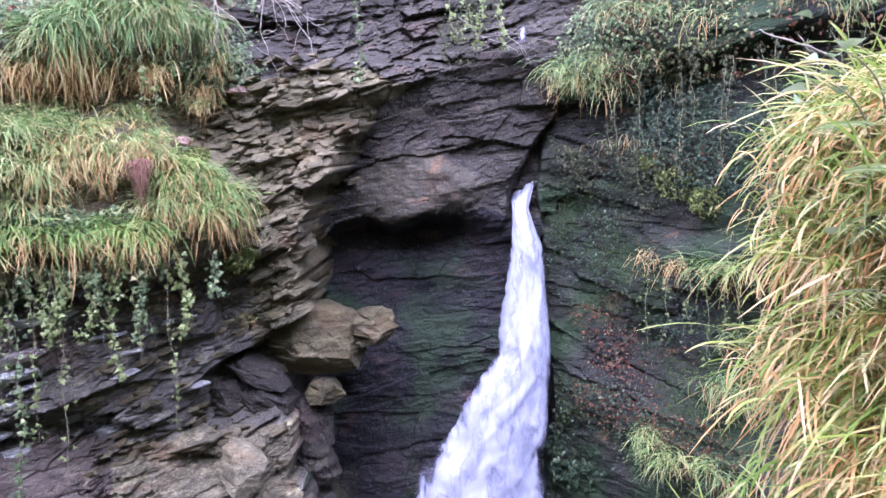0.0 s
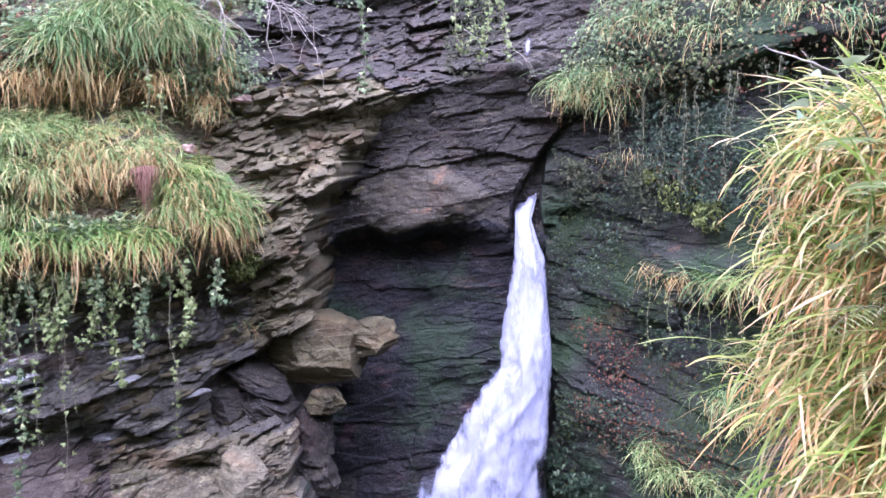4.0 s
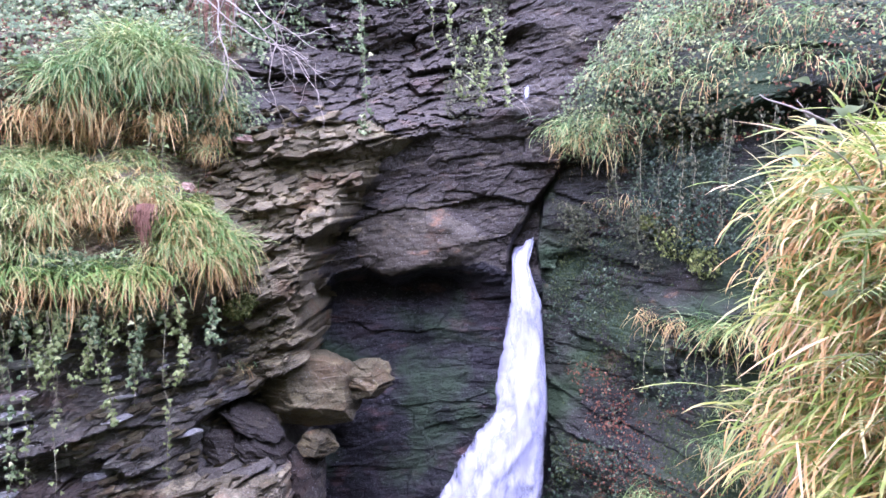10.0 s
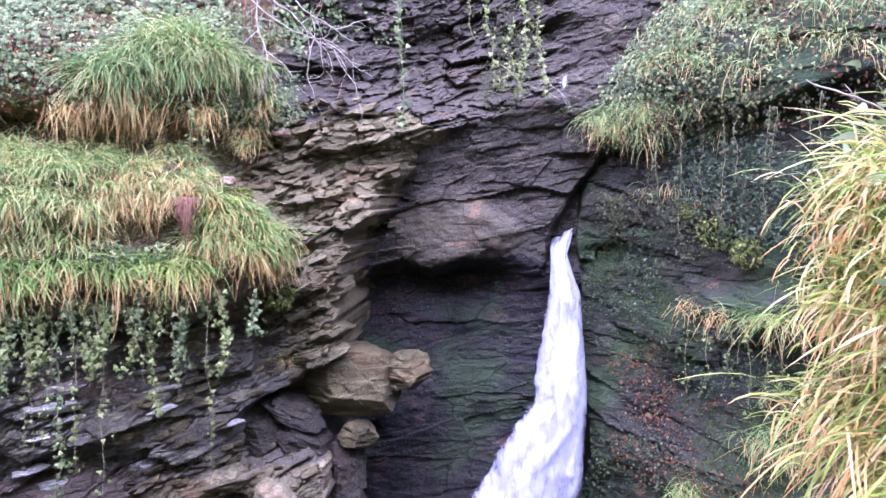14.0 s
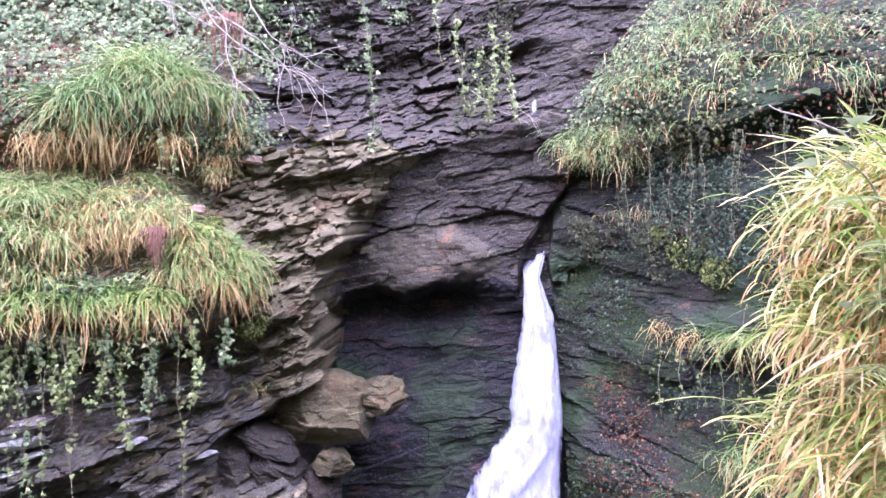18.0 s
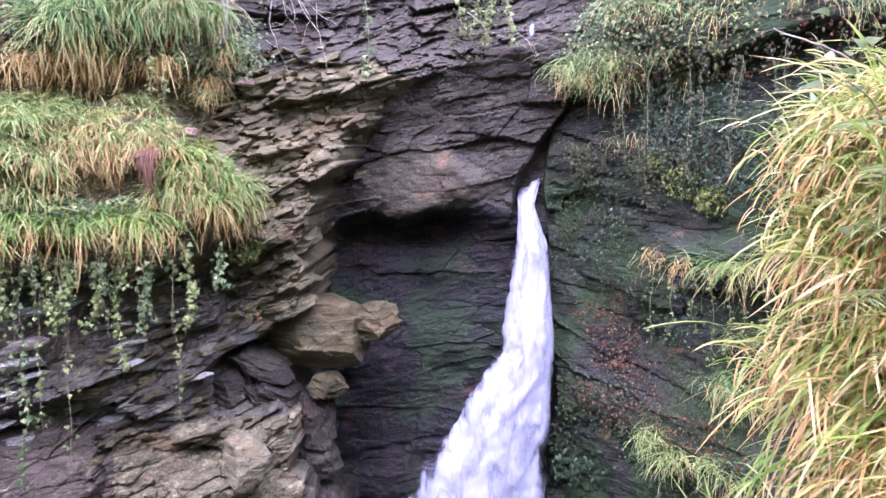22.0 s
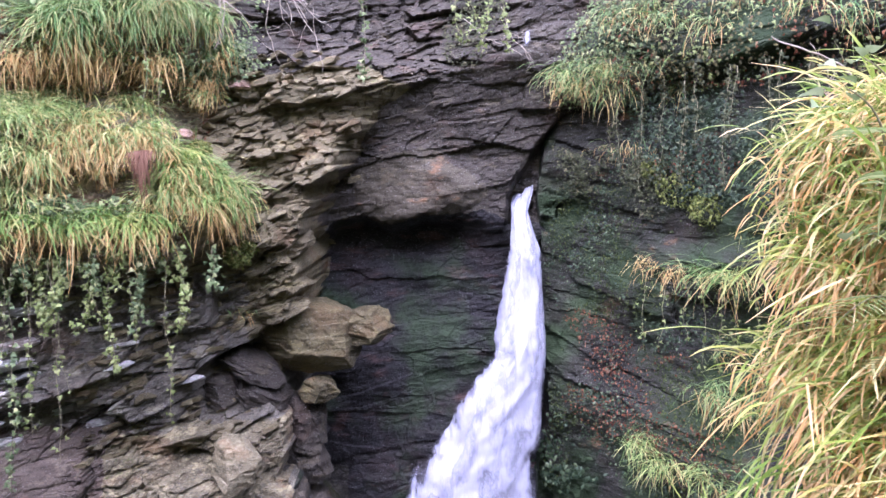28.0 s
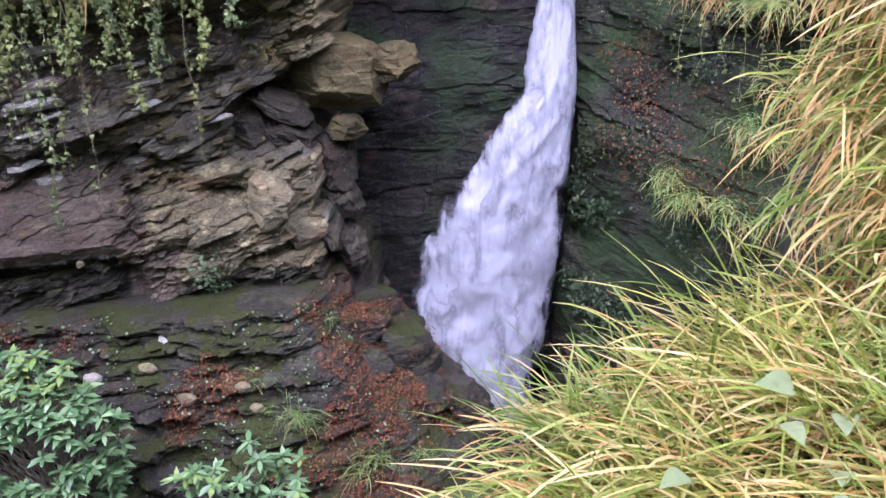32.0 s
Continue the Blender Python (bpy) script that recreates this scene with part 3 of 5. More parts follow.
kind[(cz < -2.05 + 0.3 * wob) & (cx < -2.55 + wob) & (cz > -2.72 + 0.2 * wob)] = 5
kind[(cz <= -2.72 + 0.2 * wob) & (cx < -2.62 + 0.5 * wob)] = 6
kind[(cz <= -2.72) & (cz > -3.22) & (np.abs(cx + 2.5) < 0.16 + wob)] = 5
kind[(cz <= -3.05 + 0.5 * wob) & (cx > -2.3) & (cx < -0.9)] = 6
kind[(cz > -0.82 + 0.3 * wob) & (cx < turf_edge(cz) - 0.02 + 0.3 * wob) & ~((cz > 0.36) & (cz < 0.56 + 0.2 * wob))] = 2
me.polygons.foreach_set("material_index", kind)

P = face(right_y, 0.8, 4.6, -5.0, 2.8, 0.016, right_left_edge)
tagged(solid("cliff_wall_green", P, 9.4, ROCK_GREEN), "dark mossy slate cliff beside the falling water", "cliff", kind="structure")


# ---- ground: one sheet from the ledge underfoot, down into the gorge and out to unseen hills ----
def ground_z(x, y):
    gorge = step(x, -7.0, -5.6) * (1 - step(x, 3.6, 4.4)) * step(y, 1.75, 2.6) * (1 - step(y, 9.2, 9.9))
    gorge = np.maximum(gorge, step(x, -7.0, -5.6) * (1 - step(x, -0.9, -0.5)) * step(y, 1.2, 2.2) * (1 - step(y, 9.2, 9.9)))
    gorge = gorge * (1 - step(x, 0.93, 1.02) * (1 - step(y, 2.5, 3.0)))
    shelf = -1.62 + 0.0 * x
    # added hills, never in view, close the gorge against low sky light
    far = np.sqrt(np.maximum(np.abs(x + 1) - 5.2, 0) ** 2 + np.maximum(np.abs(y - 4) - 5.8, 0) ** 2)
    light_screen = 2.5 + np.minimum(0.9 * far, 7) + 0.8 * fbm(x * 0.13, y * 0.13, 91, 4)
    out = np.maximum(step(np.abs(x), 4.2, 6.6), np.maximum(step(y, 9.0, 9.6), step(-y, 1.5, 4.5)))
    base = shelf * (1 - out) + light_screen * out
    # bank at the right hand: a low swell in front, a steep shoulder behind it
    swell = 0.67 * step(x, -0.38, 1.15) * step(y, 0.2, 0.8) * (1 - step(y, 1.75, 2.3) * (1 - step(x, 0.8, 1.0)))
    shoulder = 1.03 * step(x, 0.98, 1.12) * step(y, 1.4, 1.85) * (1 - step(y, 2.5, 3.2)) + 0.4 * step(x, 1.2, 2.4)
    base = base + (1 - out) * (swell + shoulder)
    return base * (1 - gorge) + (-5.5 + 0.2 * fbm(x, y, 95, 3)) * gorge


def graded(lo, a, b, hi, fine, grow=1.35):
    mid = list(np.arange(a, b, fine))
    s, v, up = fine, b, []
    while v < hi:
        up.append(v)
        s *= grow
        v += s
    s, v, dn = fine, a - fine, []
    while v > lo:
        dn.append(v)
        s *= grow
        v -= s
    return np.array([lo] + dn[::-1] + mid + up + [hi])


gx, gy = graded(-900, -6, 4.6, 900, 0.06), graded(-900, -1, 4, 900, 0.06)
X, Y = np.meshgrid(gx, gy, indexing="ij")
Zg = ground_z(X, Y) + 0.04 * fbm(X * 3, Y * 3, 97, 3) * (np.abs(X) < 8) * (np.abs(Y) < 12)
ground = new("ground", mesh_np("ground", np.stack([X, Y, Zg], -1).reshape(-1, 3), grid_faces(len(gx), len(gy)), EARTH, True))
tagged(ground, "dark earth bank and gorge floor under grass, with unseen hills added against sky light", "ground", kind="structure")

# pool under the fall
gx, gy = np.meshgrid(np.linspace(-5.5, 3.6, 60), np.linspace(2.3, 9.3, 50), indexing="ij")
pool = new("water_pool", mesh_np("water_pool", np.stack([gx, gy, -5.08 + 0.015 * fbm(gx * 3, gy * 3, 5)], -1).reshape(-1, 3), grid_faces(60, 50), POOL, True))
tagged(pool, "dark plunge pool at the foot of the waterfall", "water", kind="structure")


# ---- stepped ledges at the foot of the cliff ----
def ledge_right(z):
    """How far the mossy ledges reach towards the fall, lower down further."""
    return np.interp(-z, [3.1, 3.45, 3.6, 4.16, 4.6, 5.2], [-1.2, -1.0, -0.84, -0.22, 0.2, 0.45]) + 0.07 * fbm(z * 4, z * 0 + 2, 75, 3)


def ledge_y(x, z):
    t = (-3.28 - z + 0.1 * fbm(x * 0.7, z * 0.3, 71, 3) + 0.03 * x) / 0.2
    row = np.floor(t)
    f = t - row
    tread = step(f, 0.0, 0.16 + 0.1 * hsh(row, 4, 76))
    y = 5.86 + 0.14 * x - 0.13 * (row + tread) - 0.12 * np.maximum(t - 4, 0) * 0.5
    y = y + 0.17 * beds(x, z, 0.2, 0.7, 73, 0.0, 0.06) + 0.07 * beds(x, z, 0.08, 0.3, 77, 0.05) + 0.1 * fbm(x * 6, z * 8, 78, 4) + 0.03 * beds(x, z, 0.03, 0.15, 79) + 0.08 * fbm(x * 2.5, z * 3, 74, 4)
    near = step(ledge_right(z) - x, -0.02, 0.5)
    return y + 0.75 * (1 - near) ** 2 + 0.35 * step(x, -1.2, -0.2)


nu, nv = 330, 150
u, v = np.meshgrid(np.linspace(0, 1, nu), np.linspace(0, 1, nv), indexing="ij")
Zl = -3.2 - 1.95 * v
Xl = -4.7 + u * (ledge_right(Zl) + 4.7)
P_LEDGE = np.stack([Xl, ledge_y(Xl, Zl), Zl], -1)
ledge = solid("ledge", P_LEDGE, 6.95, ROCK_MOSS)
tagged(ledge, "mossy stepped slate ledges strewn with brown leaves", "ledge", kind="structure")

# ---- waterfall ----
def fall_at(v):
    """Across the fall at v metres below the lip: left, right, distance."""
    e = [0.0, 0.12, 0.22, 0.35, 0.57, 1.05, 1.3, 1.55, 1.8, 2.1, 2.43, 2.87, 3.83, 4.1, 4.7]
    lf = [0.64, 0.6, 0.6, 0.595, 0.565, 0.51, 0.475, 0.37, 0.21, 0.02, -0.21, -0.45, -0.62, -0.63, -0.63]
    rt = [0.83, 0.78, 0.74, 0.78, 0.855, 0.89, 0.9, 0.89, 0.88, 0.86, 0.84, 0.81, 0.7, 0.63, 0.58]
    yy = [7.5, 7.35, 7.25, 7.2, 7.15, 7.08, 7.05, 7.0, 6.98, 6.95, 6.92, 6.9, 6.86, 6.85, 6.83]
    return np.interp(v, e, lf), np.interp(v, e, rt), np.interp(v, e, yy)


def fall_sheet(name, parent, n_across, off, shrink, seed, mat, label, rope=0.055):
    v, u = np.meshgrid(np.linspace(0.02, 4.85, 250), np.linspace(0, 1, n_across), indexing="ij")
    lf, rt, yy = fall_at(v)
    ragged = 0.07 * fbm(v * 4.2, v * 0 + u * 1.3, seed, 4) * step(v, 0.3, 0.9)
    mid, half = (lf + rt) / 2, (rt - lf) / 2 * shrink
    X = mid + (u * 2 - 1) * half + ragged * (1 - u * 0.7)
    bulge = 0.16 * np.sqrt(np.maximum(0, 1 - (u * 2 - 1) ** 2)) * step(v, 0.0, 0.6)
    Yw = yy - bulge - off - rope * (0.5 * fbm(u * 4 + 0.4 * fbm(v * 2, u * 3, seed + 3, 2), v * 1.3, seed + 1, 3) + 0.9 * fbm(u * 5, v * 3.2, seed + 5, 4))
    Z = -0.33 - v + (1 - step(v, 0.0, 0.3)) * (0.14 * (u - 0.5) + 0.05 * fbm(u * 3, u * 0, seed + 9, 3))
    return part_np(name, np.stack([X, Yw, Z], -1).reshape(-1, 3), grid_faces(*v.shape), mat, parent, True, label, np.stack([u, v / 4.6], -1).reshape(-1, 2))


fall = empty("waterfall", (0.7, 7.2, -4.8), "white waterfall spreading as it drops down dark rock", "waterfall", kind="structure")
fall_sheet("water_sheet", fall, 70, 0.0, 1.0, 201, WATER, "dense white water")
tr = np.linspace(0, 1, 40)
uu, vv = np.meshgrid(np.linspace(0, 1, 12), tr, indexing="ij")
X = 0.68 + (uu - 0.5) * (0.1 + 0.1 * vv) + 0.03 * fbm(vv * 3, vv * 0, 9, 2)
Z = 1.0 - 0.48 * vv
part_np("trickle", np.stack([X, np.minimum(cliff_y(X, Z), cliff_y(X + 0.03, Z)) - 0.05, Z], -1).reshape(-1, 3), grid_faces(12, 40), WATER_TRICKLE, fall, True, "thin trickle above the fall", np.stack([uu, 0.3 + vv * 0.12], -1).reshape(-1, 2))
fall_sheet("water_veil", fall, 60, 0.07, 1.1, 207, WATER_THIN, "thin broken veil of spray")

# ---- single rocks ----
def boulder(name, at, size, seed, mat, label, category="boulder", res=30, parent=None, planes=11, turn=0.0, grain=0.05, slabby=True):
    """A broken rock: a solid cut by planes, with bedding on its faces."""
    rng = np.random.default_rng(seed)
    g = np.linspace(-1, 1, res)
    a, b = np.meshgrid(g, g, indexing="ij")
    one = np.ones_like(a)
    sides = [(a, b, one), (b, a, -one), (a, -one, b), (b, one, a), (one, a, b), (-one, b, a)]
    D = np.concatenate([np.stack(s, -1).reshape(-1, 3) for s in sides])
    D = D / np.linalg.norm(D, axis=1)[:, None]
    N = rng.normal(size=(planes, 3))
    if slabby:
        N[:4] = N[:4] * 0.18 + np.array([[0, 0, 1], [0, 0, -1], [0.1, 0, 1], [-0.1, 0, -1]])
        N[4:, 2] *= 0.45
    N = N / np.linalg.norm(N, axis=1)[:, None]
    h = rng.uniform(0.7, 1.0, planes)
    h[:4] = rng.uniform(0.7, 0.9, 4)
    r = np.full(len(D), 1.15)
    for n, d in zip(N, h):
        c = D @ n
        r = np.where(c > 0.05, np.minimum(r, d / np.maximum(c, 0.05)), r)
    V = D * r[:, None]
    w = V[:, 2] + 0.25 * V[:, 0]
    r = r * (1 + grain * 2 * (hsh(np.floor(w * 7), np.floor(V[:, 0] * 2 + w), seed) - 0.5) + grain * 2 * fbm(V[:, 0] * 3 + V[:, 1] * 2, V[:, 2] * 5, seed, 5))
    V = D * r[:, None] * (np.array(size) / 2)
    c, s = math.cos(turn), math.sin(turn)
    V = V @ np.array([[c, 0, s], [0, 1, 0], [-s, 0, c]]).T + np.array(at)
    f = grid_faces(res, res)
    F = np.concatenate([f + i * res * res for i in range(6)])
    ob = new(name, mesh_np(name, V, F, mat, False))
    bm = bmesh.new()
    bm.from_mesh(ob.data)
    bmesh.ops.remove_doubles(bm, verts=bm.verts, dist=0.001)
    bmesh.ops.recalc_face_normals(bm, faces=bm.faces)
    bm.to_mesh(ob.data)
    bm.free()
    if parent is not None:
        return under(ob, parent, label)
    return tagged(ob, label, category)


boulder("boulder", (-1.08, 6.76, -1.56), (0.84, 0.8, 0.72), 4, ROCK_PALE, "large smooth tan slate boulder jutting from the cliff", turn=-0.22, slabby=False, planes=34, grain=0.03, res=44)
boulder("boulder", (-0.66, 6.82, -1.5), (0.46, 0.6, 0.38), 8, ROCK_PALE, "dark layered slate lump beside the large boulder", turn=-0.15, planes=16, grain=0.05, res=36)
boulder("boulder", (-1.56, 5.96, -2.36), (0.36, 0.42, 0.44), 11, ROCK_WHITE, "pale grey weathered boulder in the cliff foot", slabby=False, planes=20, grain=0.04)
# next three take the dark slate to paint in the overhang's shade
boulder("boulder", (-1.74, 6.42, -1.95), (0.34, 0.42, 0.3), 12, ROCK_DARK, "rounded brown rock wedged under the overhang", slabby=False, planes=18)
boulder("boulder", (-1.42, 6.5, -1.98), (0.5, 0.5, 0.3), 13, ROCK_DARK, "tilted slate block wedged under the overhang", turn=0.5, planes=16)
boulder("boulder", (-1.5, 6.5, -1.74), (0.55, 0.5, 0.22), 14, ROCK_DARK, "flat tilted slab under the overhang", turn=0.45)
boulder("boulder", (-1.12, 6.72, -2.25), (0.34, 0.5, 0.6), 16, ROCK_DARK, "upright dark slate block at the hollow's edge", planes=16)
boulder("boulder", (-1.02, 6.6, -1.98), (0.3, 0.4, 0.26), 17, ROCK_PALE, "small mossy slate block under the boulder", planes=16)
boulder("boulder", (-1.36, 6.24, -2.72), (0.36, 0.4, 0.34), 19, ROCK_STREAK, "pale layered rock at the cliff foot", slabby=False, planes=18, grain=0.05)
boulder("boulder", (-1.75, 6.17, -2.66), (0.5, 0.4, 0.3), 21, ROCK_STREAK, "pale streaked slate rock at the cliff foot", turn=-0.4, planes=16)
boulder("boulder", (-1.98, 6.1, -2.18), (0.5, 0.4, 0.2), 22, ROCK_STREAK, "grey slate slab leaning on the cliff", turn=-0.35)
boulder("stone", (-1.52, 6.2, 0.45), (0.22, 0.25, 0.09), 41, ROCK_ORANGE, "orange-brown flat stone on the cliff", "stone", 12, turn=0.1)
boulder("stone", (-1.95, 5.72, 0.05), (0.16, 0.2, 0.12), 42, ROCK_ORANGE, "pinkish broken stone at the turf's edge", "stone", 12)
boulder("stone", (-1.8, 5.75, 0.08), (0.1, 0.15, 0.09), 43, ROCK_ORANGE, "small pinkish stone at the turf's edge", "stone", 12)
boulder("stone", (-2.86, 5.42, -2.66), (0.05, 0.06, 0.05), 44, ROCK_WHITE, "small white stone stuck on the cliff", "stone", 10)

# pale slabs whose white also paints the wet wall's sky reflections
for i, (x, z, w, h) in enumerate(((-2.72, -1.0, 0.55, 0.06), (-2.0, -1.22, 0.3, 0.05), (-3.05, -1.15, 0.4, 0.05), (-2.9, -1.58, 0.3, 0.05), (-2.15, -1.02, 0.3, 0.04), (-2.45, -1.28, 0.35, 0.04), (-3.2, -1.95, 0.3, 0.06), (-2.95, -1.35, 0.4, 0.1), (-2.6, -1.78, 0.3, 0.06), (-2.3, -1.55, 0.25, 0.05), (-1.95, -1.75, 0.3, 0.06), (-2.55, -2.02, 0.35, 0.1), (-3.1, -1.7, 0.35, 0.06), (-2.85, -1.12, 0.6, 0.08), (-3.0, -1.48, 0.5, 0.1), (-2.75, -1.9, 0.5, 0.07), (-3.15, -2.1, 0.4, 0.08), (-2.4, -1.42, 0.4, 0.04), (-2.2, -1.3, 0.35, 0.05))):
    boulder("rock_slab", (x, float(cliff_y(np.array([x]), np.array([z]))[0]) + 0.08, z), (w, 0.22, h), 140 + i, QUARTZ_GLOSS, "pale quartz-streaked slab under the overhang, wet sky gloss painted in", "rock", 14, turn=-0.2 + 0.08 * (i % 3 - 1))

for i, (x, y, z, w, h) in enumerate(((-1.2, 6.5, -0.76, 0.4, 0.26), (-1.25, 6.5, -1.12, 0.4, 0.24), (-1.3, 6.45, -1.28, 0.5, 0.2), (-1.24, 6.5, -2.75, 0.3, 0.5), (-1.14, 6.75, -2.6, 0.3, 0.6), (-1.08, 6.75, -3.05, 0.36, 0.5))):
    # low blocks get the shaded slate, darkening them like the hollow behind
    boulder("boulder", (x, y, z), (w, 0.5, h), 170 + i, ROCK_BROWN if z > -1.8 else ROCK_DARK, "rough slate block at the edge of the hollow", res=22, turn=-0.3 - 0.3 * hsh(i, 1, 5), grain=0.05, planes=16, slabby=i % 2 == 0)

# mossy blocks of the ledges
LEDGE_BLOCKS = [(-0.98, 6.15, -3.5, 0.55), (-1.25, 5.85, -3.7, 0.4), (-0.88, 5.8, -3.86, 0.5), (-0.78, 5.6, -4.02, 0.55), (-0.42, 5.85, -4.08, 0.5), (-0.66, 6.25, -3.75, 0.55), (-0.45, 6.2, -3.95, 0.4), (-0.3, 5.8, -4.45, 0.6), (-1.5, 5.75, -3.65, 0.45), (-0.6, 5.5, -4.3, 0.55), (-1.05, 5.6, -4.0, 0.5), (-0.12, 6.1, -4.3, 0.5), (-0.85, 5.4, -4.35, 0.5), (-1.35, 5.6, -3.98, 0.5), (-1.7, 5.5, -3.9, 0.5), (-2.2, 5.5, -3.6, 0.5), (-0.95, 6.5, -3.55, 0.6), (-0.72, 6.6, -3.85, 0.6), (-0.42, 6.55, -4.2, 0.6), (-0.1, 6.5, -4.6, 0.6), (0.1, 6.3, -4.75, 0.5)]
ledge_tops = []
for i, (x, y, z, w) in enumerate(LEDGE_BLOCKS):
    boulder("boulder", (x, y + 0.08, z - 0.1), (w, w * 0.9, 0.3 + 0.1 * (i % 3)), 60 + i, ROCK_MOSS, "mossy slate block with brown leaves on its top", res=20, turn=0.1 * ((i % 3) - 1))
    ledge_tops.append((x, y + 0.08, z - 0.1 + 0.12, w))

for i in range(16):
    x, z = -2.9 + 1.5 * hsh(i, 1, 33), -3.35 - 0.65 * hsh(i, 2, 33)
    w = 0.07 + 0.1 * hsh(i, 3, 33)
    boulder("stone", (x, float(ledge_y(np.array([x]), np.array([z]))[0]) + 0.02, z), (w, 0.1, w * (0.4 + 0.3 * hsh(i, 4, 33))), 240 + i, ROCK_WHITE if i % 3 else QUARTZ_GLOSS, "pale flat stone set in the mossy ledges", "stone", 12, planes=14)

# slabs that stand out of the front cliff, each a piece of its own
slab_meshes = []
rng = np.random.default_rng(5)
for k in range(14):
    bm = bmesh.new()
    for cx in (-0.5, 0.5):
        for cy in (-0.5, 0.5):
            for cz in (-0.5, 0.5):
                c = np.array((cx, cy, cz)) * rng.uniform(0.62, 1.05, 3)
                for ax in range(3):
                    p = c.copy()
                    p[ax] *= rng.uniform(0.55, 0.8)
                    bm.verts.new(p)
    bmesh.ops.convex_hull(bm, input=bm.verts)
    me = bpy.data.meshes.new("rock_slab")
    bm.to_mesh(me)
    bm.free()
    me.materials.append(ROCK_BROWN)
    slab_meshes.append(me)
made = 0
while made < 280:
    x, z = rng.uniform(-2.6, -0.75), rng.uniform(-2.3, 0.75)
    if (x < float(turf_edge(z)) + 0.1 and z > -0.85) or (x > float(cave_edge(np.array([z]))[0]) - 0.1 and z < -0.3):
        continue
    w = rng.uniform(0.06, 0.2)
    y = float(cliff_y(np.array([x]), np.array([z]))[0])
    ob = new("rock_slab", slab_meshes[made % 14])
    tilt = -17
    ob.matrix_world = pose(x, y + 0.05, z, rng.uniform(-14, 8), tilt + rng.uniform(-12, 12), rng.uniform(-25, 25)) @ Matrix.Diagonal((w, rng.uniform(0.12, 0.26), w * rng.uniform(0.16, 0.4), 1))
    under(ob, cliff_main)
    made += 1

# ---- plants ----
def blades(root, way, length, width, droop, seg=6, fold=0.0, seed=0):
    """Grass blades: root (n, 3), first direction (n, 3), bending over by droop; u runs along the blade."""
    r = np.random.default_rng(seed)
    n = len(root)
    flat = np.hypot(way[:, 0], way[:, 1]) + 1e-6
    head = np.stack([way[:, 0] / flat, way[:, 1] / flat, 0 * flat], -1)
    e0 = np.arctan2(way[:, 2], flat)
    e1 = np.maximum(e0 - 2.2 * droop, -1.5 + 0.15 * r.normal(size=n))
    t = np.linspace(0, 1, seg + 1)
    ang = e0[:, None] + (e1 - e0)[:, None] * ((t[:-1] + t[1:]) / 2)[None] ** 0.8
    st = (head[:, None] * np.cos(ang)[..., None] + np.array([0, 0, 1.0]) * np.sin(ang)[..., None]) * (length / seg)[:, None, None]
    C = root[:, None] + np.concatenate([np.zeros((n, 1, 3)), np.cumsum(st, 1)], 1)
    C += (r.normal(size=(n, 1, 3)) * 0.15) * length[:, None, None] * t[None, :, None] ** 2
    side = np.cross(head, np.array([0, 0, 1.0])) + 0.4 * r.normal(size=(n, 3))
    side /= np.linalg.norm(side, axis=1)[:, None] + 1e-6
    w = (width[:, None, None] / 2) * ((0.6 + 0.8 * t) * np.sqrt(np.maximum(1 - t ** 1.7, 0.004)))[None, :, None]
    V = np.stack([C - side[:, None] * w, C + side[:, None] * w], 2).reshape(-1, 3)
    uv = np.stack([np.repeat(t, 2), np.tile([0.0, 1.0], seg + 1)], -1)
    k = np.arange(seg)
    q = np.stack([2 * k, 2 * k + 1, 2 * k + 3, 2 * k + 2], -1)
    F = (q[None] + (np.arange(n) * 2 * (seg + 1))[:, None, None]).reshape(-1, 4)
    return V, F, np.tile(uv, (n, 1))


IVY_SHAPE = np.array([(0, 0.3, 0.07), (0, 0, 0), (0.4, -0.06, 0.02), (0.52, 0.26, -0.04), (0.25, 0.42, 0.0), (0, 1, -0.1), (-0.25, 0.42, 0.0), (-0.52, 0.26, -0.04), (-0.4, -0.06, 0.02)])
OVAL_SHAPE = np.array([(0, 0.45, 0.05), (0, 0, 0), (0.22, 0.2, 0), (0.28, 0.5, -0.02), (0.16, 0.8, -0.05), (0, 1, -0.12), (-0.16, 0.8, -0.05), (-0.28, 0.5, -0.02), (-0.22, 0.2, 0)])


def leaves(at, normal, size, shape, seed, tip=(0, 0, -1.0), loose=0.5):
    """Flat leaves at points, facing along normal, their tips towards tip."""
    r = np.random.default_rng(seed)
    n = len(at)
    N = normal + loose * r.normal(size=(n, 3))
    N /= np.linalg.norm(N, axis=1)[:, None]
    T = np.array(tip)[None] + 0.6 * r.normal(size=(n, 3))
    T -= N * (T * N).sum(1)[:, None]
    T /= np.linalg.norm(T, axis=1)[:, None] + 1e-6
    S = np.cross(T, N)
    s = np.asarray(size)[:, None, None]
    V = at[:, None] + s * (shape[None, :, :1] * S[:, None] + shape[None, :, 1:2] * T[:, None] + shape[None, :, 2:] * N[:, None])
    m = len(shape)
    ring = np.arange(1, m)
    tri = np.stack([np.zeros(m - 1, int), ring, np.roll(ring, -1)], -1)
    F = (tri[None] + (np.arange(n) * m)[:, None, None]).reshape(-1, 3)
    return V.reshape(-1, 3), F


